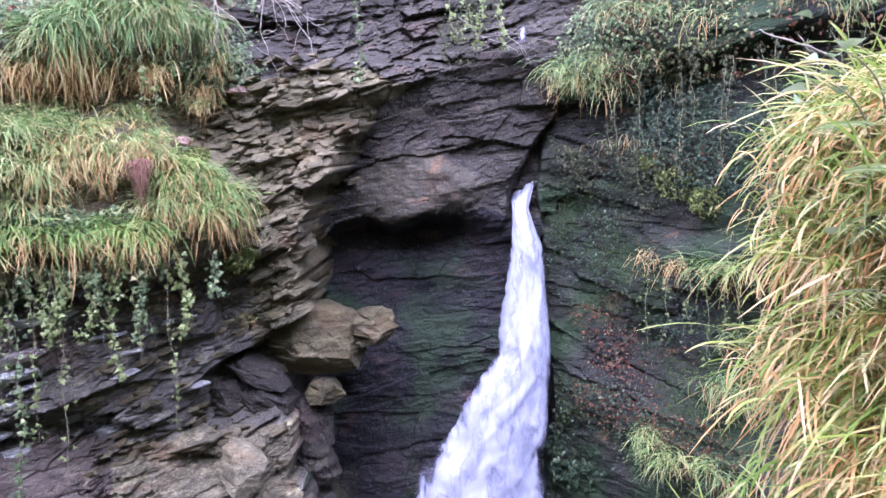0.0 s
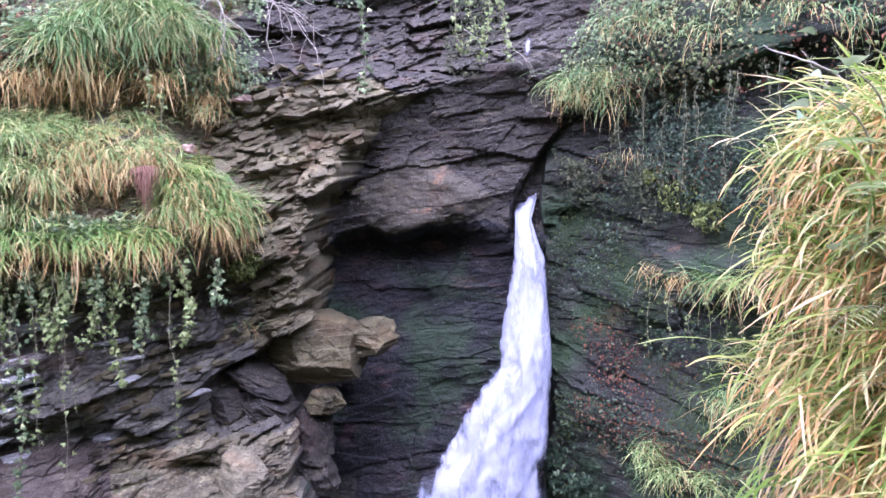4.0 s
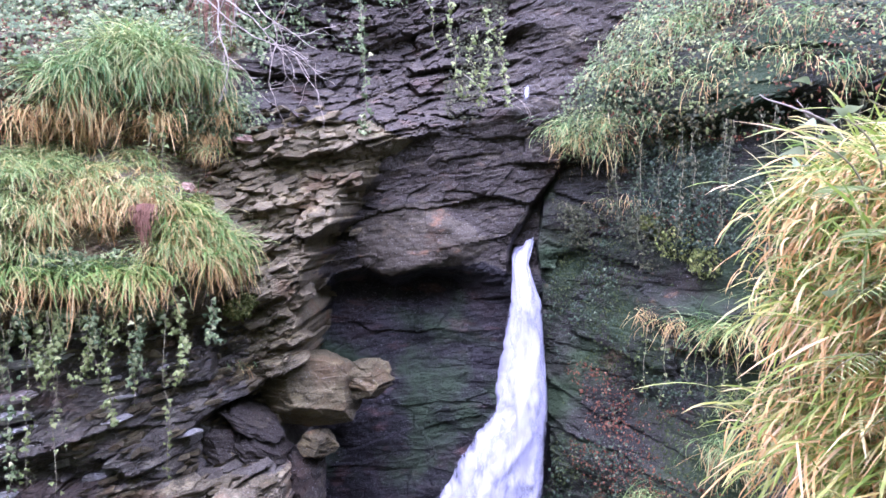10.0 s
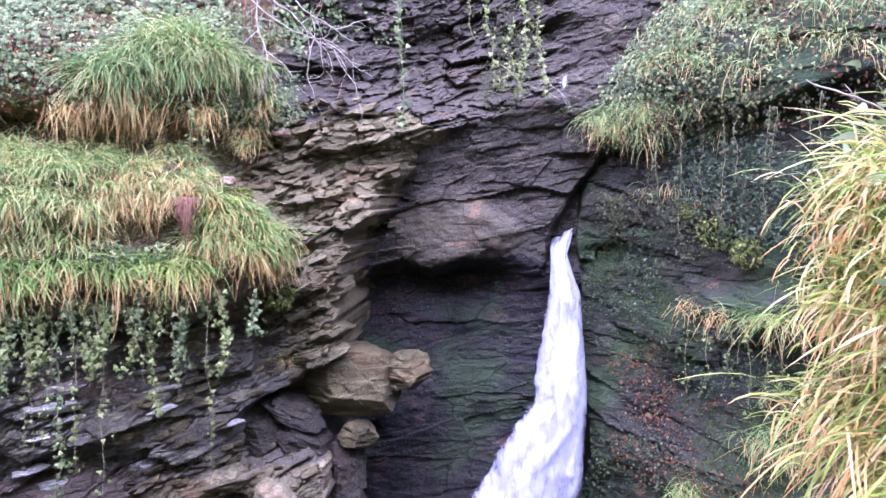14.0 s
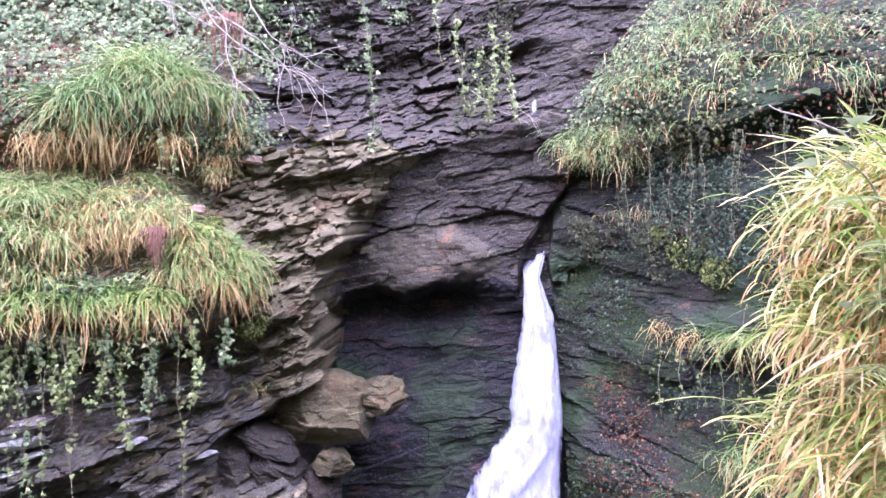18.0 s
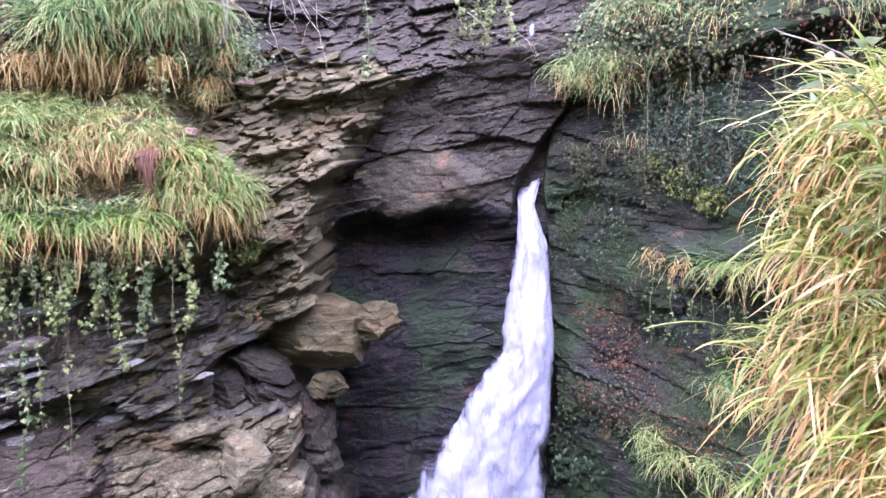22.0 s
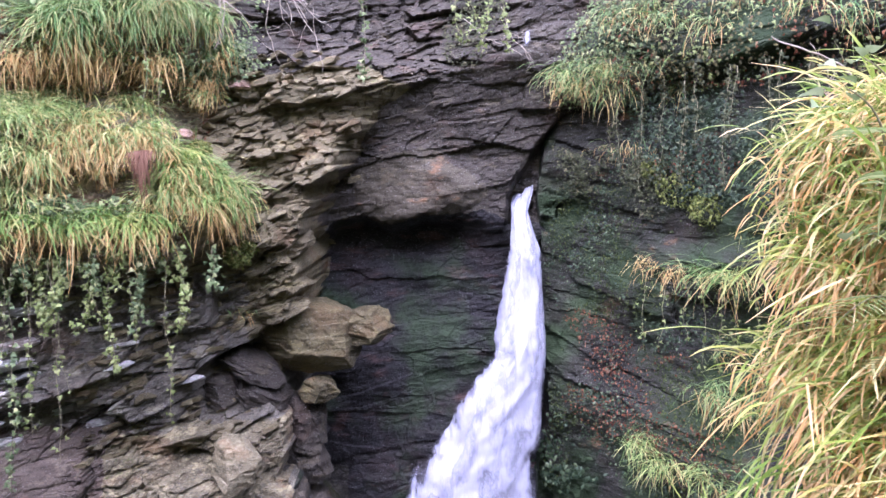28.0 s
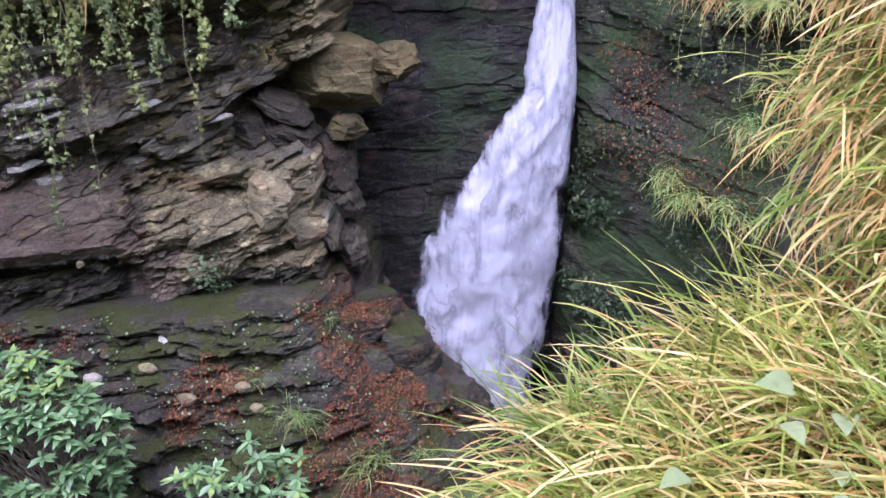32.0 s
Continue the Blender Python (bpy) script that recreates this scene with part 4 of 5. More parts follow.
def tube(points, r0, r1, sides=5):
    """A tapering stem through points."""
    p = np.asarray(points, float)
    n = len(p)
    T = np.gradient(p, axis=0)
    T /= np.linalg.norm(T, axis=1)[:, None] + 1e-9
    ref = np.where(np.abs(T[:, 2:]) > 0.9, np.array([[1.0, 0, 0]]), np.array([[0, 0, 1.0]]))
    A = np.cross(T, ref)
    A /= np.linalg.norm(A, axis=1)[:, None] + 1e-9
    B = np.cross(T, A)
    ang = np.linspace(0, 2 * np.pi, sides, endpoint=False)
    rad = np.linspace(r0, r1, n)[:, None, None]
    V = (p[:, None] + rad * (np.cos(ang)[None, :, None] * A[:, None] + np.sin(ang)[None, :, None] * B[:, None])).reshape(-1, 3)
    i, j = np.meshgrid(np.arange(n - 1), np.arange(sides), indexing="ij")
    k = (j + 1) % sides
    F = np.stack([i * sides + j, i * sides + k, (i + 1) * sides + k, (i + 1) * sides + j], -1).reshape(-1, 4)
    return V, F


def joined(pieces):
    off, Vs, Fs = 0, [], []
    for V, F in pieces:
        Vs.append(V), Fs.append(F + off)
        off += len(V)
    return np.concatenate(Vs), np.concatenate(Fs)


def tussock(at, count, length, width, out, droop, label, group, seed, dry=0.35, green=None, spread=0.14, category="grass tuft", skirt=0.0, swirl=1.0, dead=None, mat_of=None):
    """A tuft of grass: green blades over withered ones, falling the way of out."""
    r = np.random.default_rng(seed)
    ob = None if mat_of is not None else empty("grass_tussock", at, label, category, group)
    out = np.array(out) + r.normal(size=3) * np.array([0.2, 0.1, 0.12]) * swirl
    length = length * r.uniform(0.72, 1.2)
    n = int(count * (1 - dry))
    root = np.array(at) + r.normal(size=(n, 3)) * np.array([spread, spread * 0.6, spread * 0.4])
    th = r.uniform(0, 2 * np.pi, n)
    way = np.stack([np.cos(th) * 0.8 * swirl, np.sin(th) * 0.5 * swirl, r.normal(0.6, 0.3, n) * min(1, swirl + 0.2)], -1) + out
    V, F, uv = blades(root, way, length * r.uniform(0.4, 1.25, n), width * r.uniform(0.6, 1.2, n), droop * r.uniform(0.6, 1.3, n), 6, 0, seed + 1)
    if mat_of is not None:
        mat_of[0].append((V, F, uv))
    else:
        tagged(part_np("green_grass", V, F, green or GRASS_GREEN, ob, True, "", uv), kind="stuff")
    n = int(count * dry)
    if n > 1:
        root = np.array(at) + r.normal(size=(n, 3)) * np.array([spread, spread * 0.6, spread * 0.4]) + np.array([0, -0.02, -0.02])
        th = r.uniform(0, 2 * np.pi, n)
        way = np.stack([np.cos(th) * 0.6 * swirl, np.sin(th) * 0.35 * swirl, r.normal(skirt, 0.3, n)], -1) + out
        V, F, uv = blades(root, way, length * r.uniform(0.4, 1.15, n), width * r.uniform(0.5, 1.0, n), (droop + 0.2) * r.uniform(0.6, 1.2, n), 6, 0, seed + 2)
        if mat_of is not None:
            mat_of[1].append((V, F, uv))
            return None
        tagged(part_np("dry_grass", V, F, dead or GRASS_DRY, ob, True, "withered straw-coloured blades", uv), kind="stuff")
    return ob


def grass_mat(mat_of, green, label):
    """Many tufts grown into one another: the green blades and the withered ones among them."""
    for pieces, mat, words in ((mat_of[0], green, label), (mat_of[1], GRASS_DRY, "withered straw-coloured blades within the " + label)):
        V, F = joined([p[:2] for p in pieces])
        tagged(new("grass_mat", mesh_np("grass_mat", V, F, mat, True, np.concatenate([p[2] for p in pieces]))), words, "grass", kind="stuff")


def on_cliff(fn, x, z, lift=0.02):
    """Points on a cliff face with their outward normals."""
    x, z = np.asarray(x, float), np.asarray(z, float)
    h = 0.06
    y = np.minimum(np.minimum(fn(x, z), fn(x + 0.03, z)), fn(x - 0.03, z))
    dx, dz = (fn(x + h, z) - fn(x - h, z)) / (2 * h), (fn(x, z + h) - fn(x, z - h)) / (2 * h)
    N = np.stack([dx, -np.ones_like(x), dz], -1)
    N /= np.linalg.norm(N, axis=1)[:, None]
    return np.stack([x, y, z], -1) + N * lift, N


def ivy_patch(name, fn, x0, x1, z0, z1, count, size, seed, mat, label, gap=0.0, shape=IVY_SHAPE, category="ivy", deep=0.1, freq=2.2):
    """Climbing leaves over a stretch of cliff, thick in some places and open in others."""
    r = np.random.default_rng(seed)
    if shape is IVY_SHAPE:
        count, size = int(count * 2.3), size * 0.6
    x, z = r.uniform(x0, x1, count * 3), r.uniform(z0, z1, count * 3)
    ex = np.minimum.reduce([(x - x0) / (x1 - x0), (x1 - x) / (x1 - x0), (z - z0) / (z1 - z0), (z1 - z) / (z1 - z0)])
    keep = fbm(x * freq, z * freq, seed, 4) + 1.2 * np.minimum(ex, 0.25) - 0.3 + 0.1 * r.normal(size=len(x)) > gap
    if fn is right_y:
        keep &= x > right_left_edge(z) + 0.02
    x, z = x[keep][:count], z[keep][:count]
    at, N = on_cliff(fn, x, z, 0.015)
    at = at + N * (np.abs(r.normal(size=len(x))) * deep * 0.6)[:, None]
    V, F = leaves(at, N + np.array([0, -0.6, 0.5]), size * r.uniform(0.5, 1.25, len(x)), shape, seed + 1)
    ob = new(name, mesh_np(name, V, F, mat, False))
    return tagged(ob, label, category, kind="stuff")


def hanging_vine(start, length, seed, label, leaf=0.04, dense=60, mat=None, sway=0.06, lean=0.0, thick=0.003, group="hanging ivy"):
    """A strand of ivy that hangs free, with leaves along it."""
    r = np.random.default_rng(seed)
    n = max(8, int(length / 0.05))
    t = np.linspace(0, 1, n)
    P = np.array(start)[None] + np.stack([lean * t + sway * fbm(t * 3, t * 0, seed, 3) - sway * fbm(0 * t[:1], 0 * t[:1], seed, 3), -0.05 * t + 0.4 * sway * fbm(t * 3, t * 0 + 5, seed + 1, 2), -length * t], -1)
    ob = empty("hanging_vine", tuple(start), label, "vine", group)
    part_np("stem", *tube(P, thick, thick * 0.5, 5), VINE, ob, True)
    k = r.uniform(0, 1, int(dense * length))
    at = np.stack([np.interp(k, t, P[:, i]) for i in range(3)], -1) + r.normal(size=(len(k), 3)) * leaf * 0.55
    foliage = part_np("foliage", *leaves(at, np.array([[0, -1.0, 0.3]]) + 0 * at, leaf * r.uniform(0.5, 1.2, len(k)), IVY_SHAPE, seed + 3, loose=0.7), mat or IVY, ob, False)
    tagged(foliage, kind="stuff")
    return ob


def on_turf(x, z):
    return float(np.min(cliff_y(np.array([x - 0.04, x, x + 0.04]), np.array([z, z, z])))) - 0.01


# the grassy swelling of the cliff: tufts that fall over one another
r = np.random.default_rng(77)
SHELF = "tufts on the turfed shelf"
made = 0
SWARD = ([], [])
while made < 150:
    x, z = r.uniform(-3.7, -1.5), r.uniform(-0.36, 0.34)
    if x > float(turf_edge(z)) - 0.04 or (z < -0.22 and -2.45 < x < -1.98) or (abs(x + 2.0) < 0.1 and -0.4 < z < -0.05):
        continue
    straw = 0.1 + 0.45 * float(step(0.5 * vnoise(x * 2.6, z * 2.6 + 3, 88) + 0.5 * math.exp(-((x + 2.2) / 0.4) ** 2 - ((z + 0.05) / 0.2) ** 2), 0.0, 0.4))
    tussock((x, on_turf(x, z), z), 130, 0.2, 0.0075, (0.03, -0.4, 0.15), 1.0, "green and straw-coloured grass tuft drooping over the rock shelf", SHELF, 100 + made, straw, spread=0.05, skirt=0.1, swirl=0.95, mat_of=SWARD)
    made += 1
grass_mat(SWARD, GRASS_GREEN, "green grass sward drooping over the rock shelf")
for i in range(16):
    f = i / 15
    x, z = -1.9 + 0.44 * f + r.uniform(-0.04, 0.04), -0.02 - 0.34 * f - (0.16 if i % 3 == 0 else 0.0)
    tussock((x, on_turf(x, z) - 0.02, z), 170, 0.24, 0.0085, (0.04, -0.4, 0.15), 1.0, "bright green grass tuft on the shoulder of the turf", SHELF, 260 + i, 0.25 + 0.3 * f, GRASS_ROSETTE, spread=0.05, skirt=-0.2, swirl=0.85)
for i in range(22):
    x = -3.55 + 0.082 * i + r.uniform(-0.03, 0.03)
    z = -0.47 - 0.07 * (i % 2) + r.uniform(-0.04, 0.04)
    tussock((x, on_turf(x, z) - 0.04, z), 130, 0.29, 0.0095, (0.0, -0.35, 0.25), 0.95, "bright green grass rosette on the shelf's edge over withered blades", SHELF, 220 + i, 0.3, GRASS_ROSETTE, spread=0.04, skirt=-0.4, swirl=1.0)
# the upper swelling: one thick mane of grass and a smaller one beside it
for i in range(38):
    if i < 33:
        x = -2.6 + 0.7 * hsh(i, 1, 71)
        top = float(np.interp(x, [-2.7, -2.5, -2.25, -1.95, -1.85], [0.82, 1.06, 1.26, 1.08, 1.0]))
    else:
        x = -1.72 + 0.2 * hsh(i, 1, 71)
        top = 1.0 - 0.8 * abs(x + 1.68)
    z = top - 0.06 - 0.3 * hsh(i, 2, 71)
    tussock((x, on_turf(x, z) - 0.03, z), 180, 0.31 if i < 33 else 0.24, 0.0075, (0.02, -0.35, 0.15), 1.0, "dense green grass tuft hanging over a rock lip", "tufts on the upper lip", 300 + i, 0.35 if z < 0.74 else 0.08, spread=0.055, skirt=-0.1, swirl=0.55)
for i in range(12):
    x, z = -2.85 + 0.1 * i + r.uniform(-0.03, 0.03), 0.56 + r.uniform(-0.06, 0.08)
    tussock((x, on_turf(x, z) - 0.03, z), 110, 0.24, 0.007, (0.0, -0.4, 0.0), 1.0, "straw-coloured withered grass under the upper lip", "tufts on the upper lip", 380 + i, 0.75, spread=0.06, skirt=-0.2, swirl=0.8)
for i, (x, y, z, n, ln) in enumerate(((-3.3, 5.75, 0.45, 130, 0.24), (-3.0, 5.8, 0.5, 120, 0.24), (-2.7, 5.85, 0.48, 120, 0.22), (-3.5, 5.8, 0.95, 120, 0.26), (-2.45, 5.9, 0.45, 80, 0.2), (-1.72, 5.95, 0.35, 90, 0.22), (-1.66, 6.0, -0.1, 50, 0.18), (-3.45, 5.5, 0.75, 90, 0.3), (-3.5, 5.2, -0.6, 80, 0.3), (-1.5, 6.05, -1.2, 25, 0.15))):
    tussock((x, y, z), n, ln, 0.006, (0.0, -0.5, 0.1), 1.2, "small grass tuft in a crack of the cliff", "tufts in cracks", 340 + i, 0.4, spread=0.05)

# climbing ivy, leaf by leaf
ivy_patch("ivy_patch", cliff_y, -4.4, -1.45, 1.05, 2.3, 6000, 0.055, 401, IVY, "dark green ivy covering the top of the cliff", -0.3)
ivy_patch("ivy_patch", cliff_y, -4.3, -2.6, 0.3, 1.3, 1500, 0.05, 421, IVY, "ivy climbing beside the grassy lip", -0.25)
ivy_patch("leaf_carpet", cliff_y, -4.3, -2.5, 0.28, 1.3, 1000, 0.028, 422, LITTER, "brown dead leaves on the turf beside the lip", -0.3, OVAL_SHAPE, "leaf litter")
ivy_patch("moss_growth", cliff_y, -4.3, -1.5, 0.28, 1.4, 3500, 0.02, 423, MOSS_PALE, "pale green moss between the tufts", -0.1, OVAL_SHAPE, "moss", 0.03)
ivy_patch("ivy_patch", cliff_y, -4.3, -1.9, 0.3, 1.1, 900, 0.05, 408, IVY, "ivy between the grass tufts", -0.05)
ivy_patch("leaf_carpet", cliff_y, -4.3, -2.0, 0.25, 1.1, 900, 0.028, 409, LITTER, "brown dead leaves between the tufts", -0.1, OVAL_SHAPE, "leaf litter")
ivy_patch("ivy_patch", cliff_y, -1.95, -1.3, 0.45, 1.05, 700, 0.04, 402, IVY, "grey-green ivy beside the grass tufts", -0.1)
ivy_patch("ivy_patch", cliff_y, -2.85, -1.85, -0.54, -0.34, 420, 0.045, 407, IVY, "ivy in a gap of the turf", -0.15)
ivy_patch("ivy_patch", cliff_y, -3.2, -1.9, -1.0, -0.68, 900, 0.05, 403, IVY, "ivy under the turf on the shelf", -0.08)
ivy_patch("leaf_carpet", cliff_y, -4.2, -1.3, 1.0, 2.2, 400, 0.03, 404, LITTER, "brown dead leaves caught in the ivy", 0.0, OVAL_SHAPE, "leaf litter")
ivy_patch("ivy_patch", cliff_y, 0.0, 0.6, 0.7, 1.9, 700, 0.032, 405, IVY_MID, "thin ivy trailing down the upper rock", 0.0)
ivy_patch("ivy_patch", cliff_y, -1.7, -0.2, 1.25, 2.3, 700, 0.045, 406, IVY, "ivy at the top of the wall", 0.1)
ivy_patch("ivy_patch", right_y, 0.7, 4.2, 0.4, 2.5, 4200, 0.036, 411, IVY_MID, "ivy hanging over the bank", -0.1)
ivy_patch("ivy_patch", right_y, 0.7, 3.2, 0.45, 2.2, 900, 0.04, 412, IVY_LIGHT, "light green leaves on the bank", 0.0)
ivy_patch("leaf_carpet", right_y, 0.8, 3.6, 0.45, 2.2, 1300, 0.026, 413, LITTER, "brown dead leaves on the bank", 0.05, OVAL_SHAPE, "leaf litter")
ivy_patch("ivy_patch", right_y, 1.3, 2.5, -0.5, 0.65, 1500, 0.036, 414, IVY_SHADED, "curtain of small-leaved ivy on the mossy cliff", 0.06, freq=3.2)
ivy_patch("ivy_patch", right_y, 0.98, 1.7, -0.55, 0.0, 700, 0.036, 420, IVY_MID, "ivy creeping along a ledge of the mossy cliff", 0.05)
ivy_patch("moss_growth", right_y, 0.8, 3.4, 0.45, 2.2, 4500, 0.03, 424, MOSS_DULL, "dull olive moss and dead stalks over the bank", -0.2, OVAL_SHAPE, "moss", 0.05)
ivy_patch("moss_growth", right_y, 0.92, 2.6, -3.0, -0.2, 5000, 0.022, 419, MOSS, "dull green moss growing over the damp cliff", -0.05, OVAL_SHAPE, "moss", 0.04)
ivy_patch("ivy_patch", right_y, 0.95, 3.0, -2.7, -0.5, 2200, 0.034, 415, IVY_SHADED, "small leaves on the mossy cliff", 0.14)
ivy_patch("leaf_carpet", right_y, 1.0, 2.2, -2.3, -1.35, 1100, 0.022, 416, LITTER, "reddish brown leaves on the mossy cliff", 0.0, OVAL_SHAPE, "leaf litter")
ivy_patch("leaf_carpet", right_y, 1.3, 2.3, -0.7, 0.0, 350, 0.022, 417, LITTER, "brown leaves caught on the mossy cliff", 0.05, OVAL_SHAPE, "leaf litter")
ivy_patch("ivy_patch", right_y, 0.9, 2.6, -4.4, -2.2, 3600, 0.045, 418, IVY_SHADED, "ferny leaves low on the mossy cliff, darkened with painted shade", 0.08, OVAL_SHAPE)

q = np.random.default_rng(17)
z = q.uniform(0.42, 2.4, 3600)
x = right_left_edge(z) + 0.02 + np.abs(q.normal(size=3600)) * 0.3
at, N = on_cliff(right_y, x, z, 0.02)
at = at + N * q.uniform(0, 0.08, (3600, 1)) + np.array([-0.03, 0, 0])
ob = new("ivy_patch", mesh_np("ivy_patch", *leaves(at, N + np.array([-0.4, -0.6, 0.4]), q.uniform(0.015, 0.032, 3600), IVY_SHAPE, 18), IVY))
tagged(ob, "ivy and small leaves along the edge of the bank", "ivy", kind="stuff")

# strands below the shelf
for i, (x, z, ln, d) in enumerate(((-3.3, -0.62, 0.75, 70), (-3.18, -0.7, 1.1, 22), (-2.92, -0.6, 0.4, 170), (-2.72, -0.65, 1.3, 70), (-2.66, -0.62, 1.0, 40), (-2.58, -0.62, 0.35, 190), (-2.4, -0.6, 0.3, 200), (-2.3, -0.62, 0.4, 190), (-2.14, -0.5, 0.75, 120), (-1.93, -0.45, 0.55, 40), (-1.84, -0.5, 1.1, 26), (-2.52, -0.6, 1.2, 10))):
    hanging_vine((x, 5.22 + 0.3 * (x + 2.4), z - 0.12), ln * 1.1, 500 + i, "strand of green ivy hanging below the turf", 0.034, int(d * 1.4), IVY_LIGHT if i % 3 else IVY, lean=r.uniform(-0.08, 0.08))
for i in range(12):
    x = -3.4 + 0.165 * i + r.uniform(-0.05, 0.05)
    hanging_vine((x, 5.18 + 0.3 * (x + 2.4), -0.7 + r.uniform(-0.05, 0.08)), r.uniform(0.2, 0.55), 640 + i, "thick green ivy clump hanging below the turf", 0.036, 230, IVY if i % 2 else IVY_LIGHT, lean=r.uniform(-0.08, 0.08))
for i in range(20):
    x = -3.5 + 1.9 * hsh(i, 3, 6)
    hanging_vine((x, 5.2 + 0.3 * (x + 2.4), -0.72 + r.uniform(-0.06, 0.06)), r.uniform(0.3, 1.0), 600 + i, "thin trailing ivy strand below the turf", 0.026, int(r.uniform(15, 70)), IVY_LIGHT, lean=r.uniform(-0.25, 0.2), thick=0.002)
for i, (x, y, z, ln, d) in enumerate(((-0.62, 5.9, 1.75, 1.3, 120), (0.02, 6.6, 1.6, 0.75, 60), (0.32, 6.7, 1.55, 0.8, 120), (0.44, 6.75, 1.5, 0.75, 90), (0.24, 6.7, 1.4, 0.55, 90), (-0.1, 6.5, 1.7, 0.5, 60), (-1.95, 5.7, 0.5, 0.6, 40), (-2.0, 5.6, 0.65, 0.55, 30))):
    hanging_vine((x, y, z), ln, 530 + i, "thin ivy strand hanging in front of the dark rock", 0.036, d, IVY_LIGHT if i else IVY, lean=r.uniform(-0.05, 0.08), group="strands on the wall")
for i in range(16):
    x = 1.3 + i * 0.1 + r.uniform(-0.05, 0.05)
    z = float(bank_foot(x)) + r.uniform(-0.05, 0.1)
    hanging_vine((x, float(right_y(np.array([x]), np.array([z + 0.1]))[0]) - 0.04, z), r.uniform(0.35, 1.0), 560 + i, "ivy strand hanging from the bank", 0.028, 140, IVY_MID, group="strands under the bank")
for i in range(7):
    x = 1.55 + i * 0.1
    hanging_vine((x, float(right_y(np.array([x]), np.array([-0.9]))[0]) - 0.1, -0.9), r.uniform(0.4, 0.9), 590 + i, "thin strand hanging on the mossy cliff", 0.03, 50, IVY_LIGHT, group="strands on the mossy cliff")

# tufts on the right-hand cliff and bank
for i in range(42):
    z = 0.46 + 1.2 * hsh(i, 2.0, 8) ** 1.3
    x = float(right_left_edge(np.array([z]))[0]) + 0.06 + (0.5 if i % 2 else 2.0) * hsh(i, 1.0, 8)
    y = float(right_y(np.array([x]), np.array([z]))[0]) - 0.05
    tussock((x, y, z), 80, 0.24, 0.006, (-0.1, -0.5, 0.0), 1.0, "wispy grass tuft hanging from the bank", "tufts on the bank", 620 + i, 0.25, GRASS_GREEN, 0.09)
for i, (x, z, n, ln, dry) in enumerate(((1.55, -0.82, 70, 0.2, 0.9), (1.7, -0.84, 70, 0.2, 0.8), (1.88, -0.88, 130, 0.36, 0.15), (2.0, -0.85, 130, 0.36, 0.2), (1.5, -2.24, 190, 0.32, 0.04), (1.64, -2.3, 180, 0.32, 0.04), (1.8, -2.26, 150, 0.3, 0.1), (1.95, -1.7, 130, 0.36, 0.25), (2.1, -1.75, 130, 0.36, 0.3), (2.1, -1.4, 100, 0.32, 0.4), (2.2, -2.1, 130, 0.36, 0.3), (1.5, 0.05, 40, 0.18, 0.7), (1.3, 0.02, 40, 0.16, 0.5), (1.95, -2.3, 120, 0.34, 0.3))):
    y = float(right_y(np.array([x]), np.array([z]))[0]) - 0.1
    tussock((x, y, z), n, ln * 0.85, 0.006, (-0.1, -0.5, 0.1), 0.7, "grass tuft growing on the mossy cliff", "tufts on the mossy cliff", 680 + i, dry, spread=0.07)
for i, (x, z, s) in enumerate(((1.78, -0.28, 0.2), (1.92, -0.42, 0.16), (1.6, -0.15, 0.12), (-1.5, -0.78, 0.11), (-1.42, -0.72, 0.07), (-2.05, 1.16, 0.12), (-1.72, 1.18, 0.1), (-1.75, -0.02, 0.09), (-1.62, -0.2, 0.08))):
    c = np.array((x, float((right_y if x > 0 else cliff_y)(np.array([x]), np.array([z]))[0]) - 0.02, z))
    q = np.random.default_rng(720 + i)
    D = q.normal(size=(700, 3))
    D /= np.linalg.norm(D, axis=1)[:, None]
    at = c + D * s * np.array([1, 0.7, 0.75]) * q.uniform(0.7, 1.05, (700, 1))
    ob = new("moss_cushion", mesh_np("moss_cushion", *leaves(at, D, q.uniform(0.015, 0.035, 700), OVAL_SHAPE, 730 + i, loose=0.8), MOSS_PALE))
    tagged(ob, "yellow-green cushion of moss and small ferns", "moss", "moss cushions", "stuff")


# ---- grass of the near bank ----
def near_grass(x0, x1, y0, y1, nx, ny, ln, out, droop, n, seed, group, label, dry, spread):
    q = np.random.default_rng(seed)
    for i in range(nx):
        for j in range(ny):
            x = x0 + (x1 - x0) * (i + q.uniform(0.1, 0.9)) / nx
            y = y0 + (y1 - y0) * (j + q.uniform(0.1, 0.9)) / ny
            z = float(ground_z(np.array([x]), np.array([y]))[0])
            tussock((x, y, z), n, ln, 0.0092, out, droop, label, group, seed + 7 + i * 31 + j * 3, dry, GRASS_NEAR, spread, skirt=0.3, swirl=0.7, dead=GRASS_STRAW)


near_grass(0.22, 1.35, 0.9, 1.8, 7, 6, 0.24, (-0.6, -0.12, 0.3), 0.36, 230, 800, "tufts on the low bank", "long yellow-green grass leaning out over the drop", 0.3, 0.1)
near_grass(1.08, 1.45, 1.45, 2.3, 5, 8, 0.23, (-0.38, -0.4, 0.25), 0.7, 200, 1300, "tufts on the steep bank", "long yellowing grass hanging from the steep bank", 0.4, 0.08)
# the steep face of the bank, from its foot to its brow
q = np.random.default_rng(61)
xs = np.linspace(0.95, 1.19, 60)
